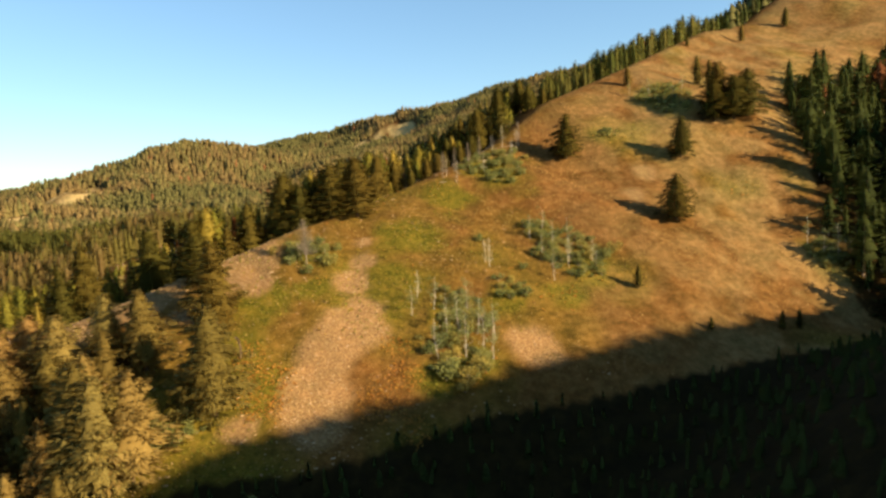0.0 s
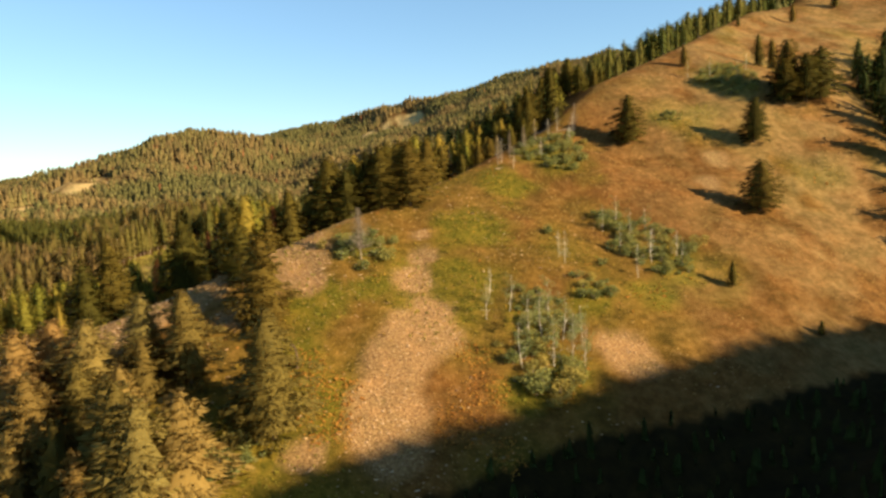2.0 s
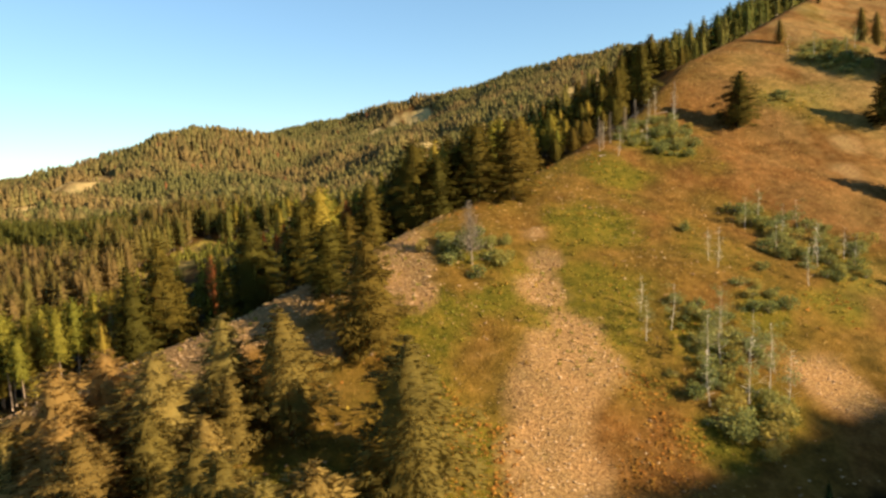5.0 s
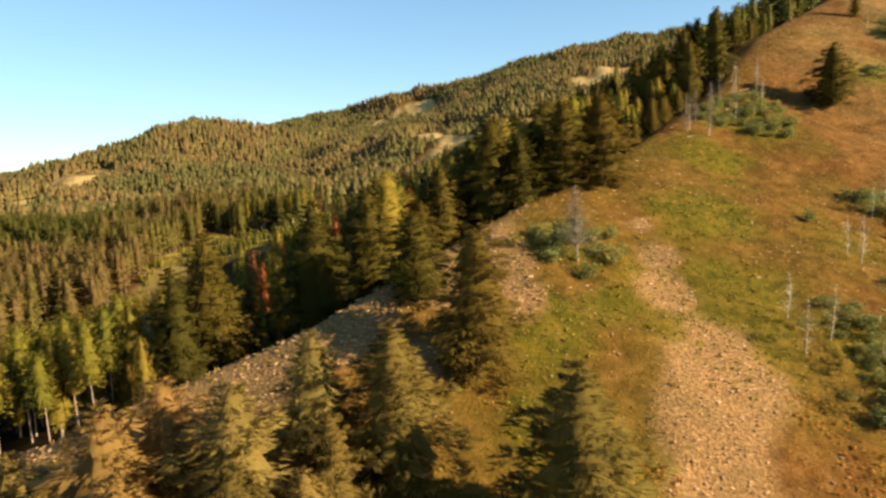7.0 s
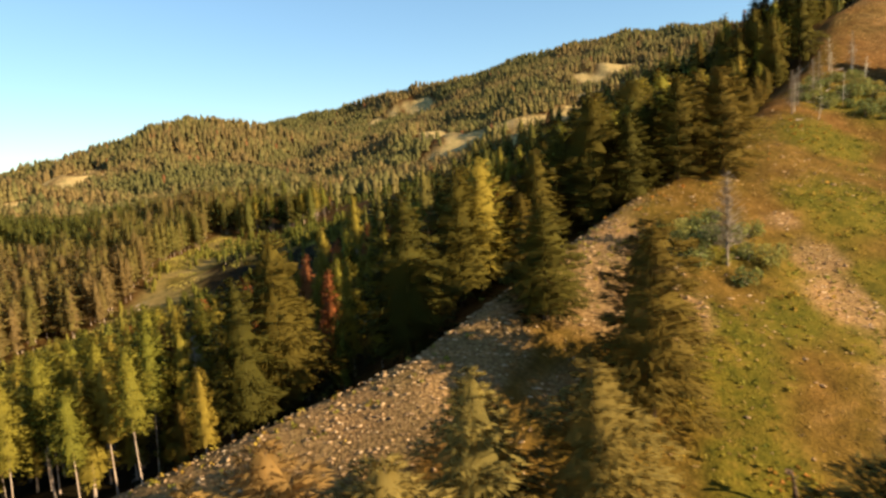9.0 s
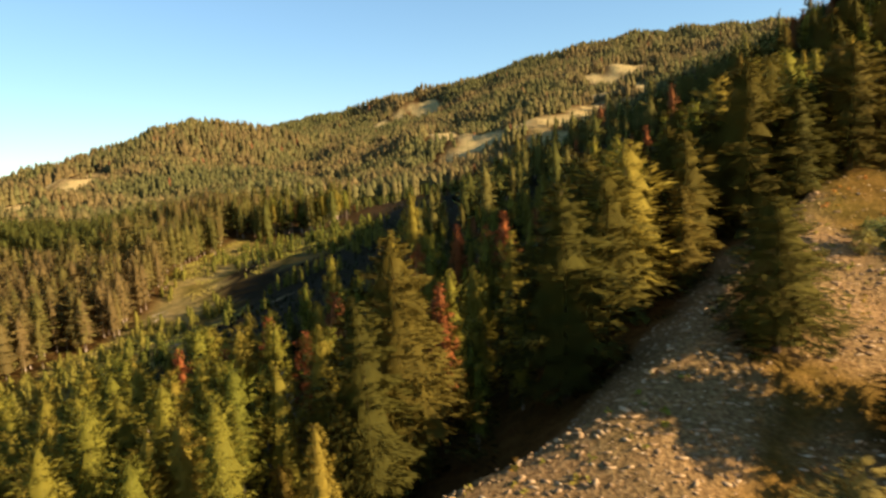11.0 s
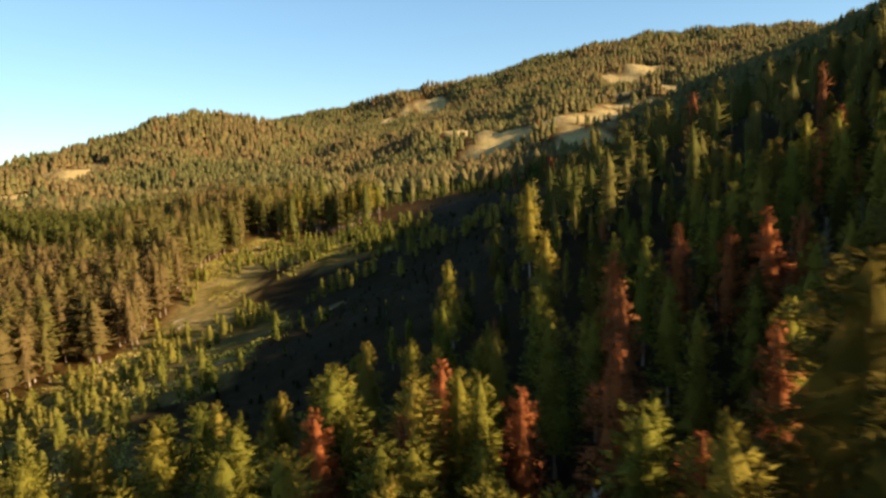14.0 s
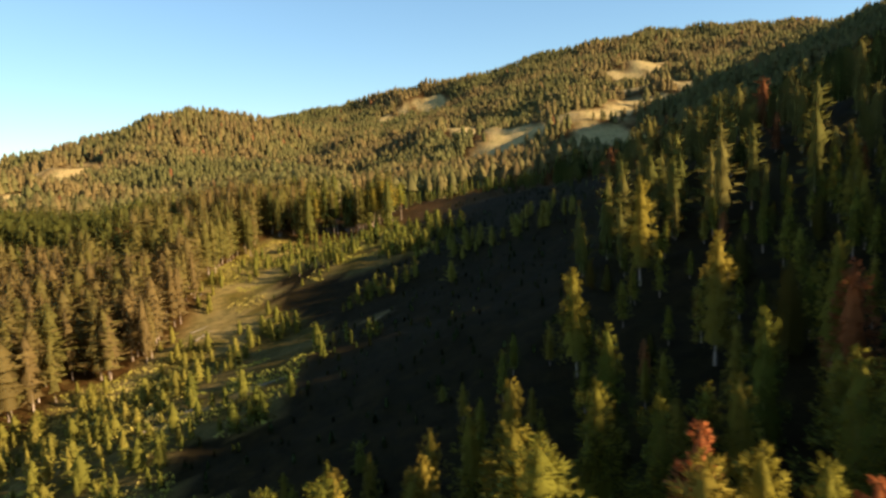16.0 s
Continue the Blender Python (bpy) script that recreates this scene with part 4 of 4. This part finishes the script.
# Trees along the opposite ridge and high on the spur.
X, Y = scatter(90, 480, -100, 130, 5.0, 25, lambda X, Y: near_line(X, Y, OPPOSITE)[0] < 12)
H = r_.uniform(1.5, 3.5, len(X)) * np.where(r_.rand(len(X)) < 0.05, 2.2, 1)
wood("ridge_forest", "conifers along the opposite ridge", X, Y, H, 1.0, tints(X, Y, 11, 0.2, 0.7), FAR, 36)
X, Y = scatter(40, 420, 240, 640, 5.4, 26, lambda X, Y: ~(crest_band(X, Y) & (X < 50) & (Y < 290)) & (near_line(X, Y, SPUR)[2] > 0) & (near_line(X, Y, SPUR)[0] > 3) & (near_line(X, Y, SPUR)[0] < 50) & ~in_near(X, Y))
D1, Z1, _ = near_line(X, Y, SPUR)
H = np.clip(np.where(D1 < 24, Z1 + 9 - land(X, Y), 13) + r_.uniform(-3.5, 2.5, len(X)), 6, 16)
wood("upper_forest", "conifers behind the upper crest", X, Y, H, 1.25, tints(X, Y, 12, 0.05, 0.45), MID, 37)

# Gully firs take the lowest tints: the gully's shade painted into their needles.
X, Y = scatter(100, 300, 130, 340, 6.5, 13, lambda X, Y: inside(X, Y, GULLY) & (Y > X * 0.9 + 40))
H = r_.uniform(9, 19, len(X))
wood("gully_forest", "firs in the gully beside the grass slope, tinted dark for shade", X, Y, H, 1.5, tints(X, Y, 13, 0.0, 0.06, 0.01), MID, 38)

# Conifers added on the valley floor below the grass slope, near black for shade.
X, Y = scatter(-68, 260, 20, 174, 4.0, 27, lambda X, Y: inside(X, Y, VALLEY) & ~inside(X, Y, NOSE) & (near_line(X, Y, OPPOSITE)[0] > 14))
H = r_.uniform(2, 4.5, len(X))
wood("valley_forest", "near-black conifers added to darken the shaded valley floor", X, Y, H, 1.1, tints(X, Y, 14, 0.0, 0.05, 0.0), FAR, 39)

# Woods round about the valley, below and behind the flight.
X, Y = scatter(-420, 330, -260, 130, 7.0, 29, lambda X, Y: (near_line(X, Y, SPUR)[2] < 0) & ~inside(X, Y, NOSE) & ((Y < 20) & (X > -100) & (near_line(X, Y, OPPOSITE)[0] > 12) & (X + 2 * Y < 180) | (X < -100) & (Y < 112 + 0.3 * (X + 100))) & (rough_noise(X, Y, 60) > -0.3))
H = r_.uniform(4, 8, len(X))
wood("lower_forest", "conifers on the lower slopes of the valley", X, Y, H, 1.3, tints(X, Y, 16, 0.1, 0.6), DOT, 42)

# ---- scree, scrub and grass ----
ico = bmesh.new()
bmesh.ops.create_icosphere(ico, subdivisions=1, radius=1.0)
ico_v, ico_f = np.array([v.co[:] for v in ico.verts]), np.array([[v.index for v in f.verts] for f in ico.faces])
ico.free()


def stone_field(name, label, X, Y, size, seed):
    r = np.random.RandomState(seed)
    n = len(X)
    s = size * (0.3 + 1.1 * r.rand(n) ** 2.2)
    k = s[:, None, None] * r.uniform(0.6, 1.3, (n, 1, 3)) * np.array((1.7, 0.75, 0.42)) * r.uniform(0.72, 1.15, (n, len(ico_v), 1))
    v = ico_v[None] * k
    a = r.uniform(0, 6.28, n)[:, None]
    x, y = v[..., 0] * np.cos(a) - v[..., 1] * np.sin(a), v[..., 0] * np.sin(a) + v[..., 1] * np.cos(a)
    v = np.stack([x + X[:, None], y + Y[:, None], v[..., 2] + (land(X, Y) + 0.1 * s)[:, None]], -1).reshape(-1, 3)
    f = (np.arange(n)[:, None, None] * len(ico_v) + ico_f[None]).reshape(-1, 3)
    return tagged(new(name, mesh_from(name, v, f, [STONE])), label, "scree", kind="stuff")


X, Y = scatter(-130, 45, 95, 190, 0.68, 41, lambda X, Y: (cover(X, Y)[..., 1] > np.random.RandomState(2).uniform(0.25, 1.1, len(X))))
stone_field("scree", "pale tan angular stones in a scree chute", X, Y, 0.215, 42)
X, Y = scatter(-130, 45, 95, 190, 1.0, 47, lambda X, Y: (cover(X, Y)[..., 1] > np.random.RandomState(8).uniform(0.2, 1.6, len(X))))
stone_field("boulders", "larger pale tan boulders strewn over the scree", X, Y, 0.22, 48)


X, Y = scatter(-120, 40, 100, 235, 1.5, 51, lambda X, Y: (near_line(X, Y, SPUR)[2] < 0) & ~inside(X, Y, VALLEY) & (rough_noise(X + 70, Y, 24) + np.random.RandomState(12).uniform(-0.25, 0.25, len(X)) > np.where((X < -34) & (Y > 132), -0.3, -0.05 + 0.004 * (X + 40))))
stone_field("stray_stones", "pale stones strewn through the grass", X, Y, 0.25, 52)


def scrub_field(name, label, X, Y, size, tint, seed, leaves=7, mat=SCRUB):
    r = np.random.RandomState(seed)
    n = len(X)
    s = size * r.uniform(0.5, 1.3, n)
    w = r.normal(size=(n, leaves, 3))
    w[..., 2] = np.abs(w[..., 2]) + 0.25
    w /= np.linalg.norm(w, axis=2, keepdims=True)
    p = np.stack([X, Y, land(X, Y)], -1)[:, None] + w * (s[:, None, None] * r.uniform(0.1, 0.6, (n, leaves, 1)))
    ln = np.repeat(s, leaves) * r.uniform(0.5, 0.9, n * leaves)
    w = np.cross(w, r.normal(size=w.shape)) + 0.45 * w
    w /= np.linalg.norm(w, axis=2, keepdims=True)
    v, f = tuft_quads(r, p.reshape(-1, 3), w.reshape(-1, 3), ln, ln * r.uniform(0.5, 0.8, n * leaves))
    me = mesh_from(name, v, f, [mat], attrs=[("tint", "FLOAT", np.repeat(tint, leaves * 4))])
    return tagged(new(name, me), label, "undergrowth", kind="stuff")


X, Y = scatter(-130, 125, 92, 290, 1.15, 43, lambda X, Y: (near_line(X, Y, SPUR)[2] < 0) & ~inside(X, Y, VALLEY) & (cover(X, Y)[..., 0] > np.random.RandomState(4).uniform(0.3, 1.3, len(X))))
t_ = np.clip(0.46 + 0.9 * rough_noise(X, Y, 14) + np.random.RandomState(5).uniform(-0.3, 0.3, len(X)), 0, 1)
t_ = np.maximum(t_, 0.95 * blobs(X, Y, [(-36, 130, 6), (-41, 134, 4), (-12, 128, 5)]))
scrub_field("low_scrub", "low green, yellow and orange scrub on the slope", X, Y, 0.5, t_, 44)
X, Y = scatter(-60, 0, 112, 150, 0.75, 53, lambda X, Y: blobs(X, Y, [(-38, 131, 6), (-42, 135, 5), (-38, 124, 6), (-14, 128, 6), (-10, 134, 5), (-8, 122, 4), (-13, 141, 4)], 0.6) > np.random.RandomState(7).uniform(0.1, 0.9, len(X)))
scrub_field("red_scrub", "low rust-orange scrub beside the scree chute", X, Y, 0.5, np.random.RandomState(11).uniform(0.78, 1.0, len(X)), 54)
X, Y = scatter(-245, -90, 200, 445, 1.1, 49, lambda X, Y: (inside(X, Y, CLEARING) | inside(X, Y, YOUNG) & (rough_noise(X, Y, 14) > 0.05)) & ~inside(X, Y, OPENING) & (rough_noise(X, Y, 22) > -0.25))
t_ = np.clip(0.45 + 0.8 * rough_noise(X, Y, 18) + np.random.RandomState(9).uniform(-0.3, 0.3, len(X)), 0, 1)
scrub_field("meadow_grass", "sunlit yellow-green grass on the creek flat", X, Y, 0.75, t_, 50, 4, MEADOW)
X, Y = scatter(-130, 125, 92, 290, 1.6, 45, lambda X, Y: (near_line(X, Y, SPUR)[2] < 0) & ~inside(X, Y, VALLEY) & (cover(X, Y)[..., 1] < 0.9) & (rough_noise(X, Y, 16) > -0.15))
t_ = np.clip(0.5 + 0.6 * rough_noise(X, Y, 20) + np.random.RandomState(6).uniform(-0.4, 0.4, len(X)), 0, 1)
scrub_field("grass_tufts", "dry straw-coloured grass tufts on the slope", X, Y, 0.36, t_, 46, 4, STRAW)
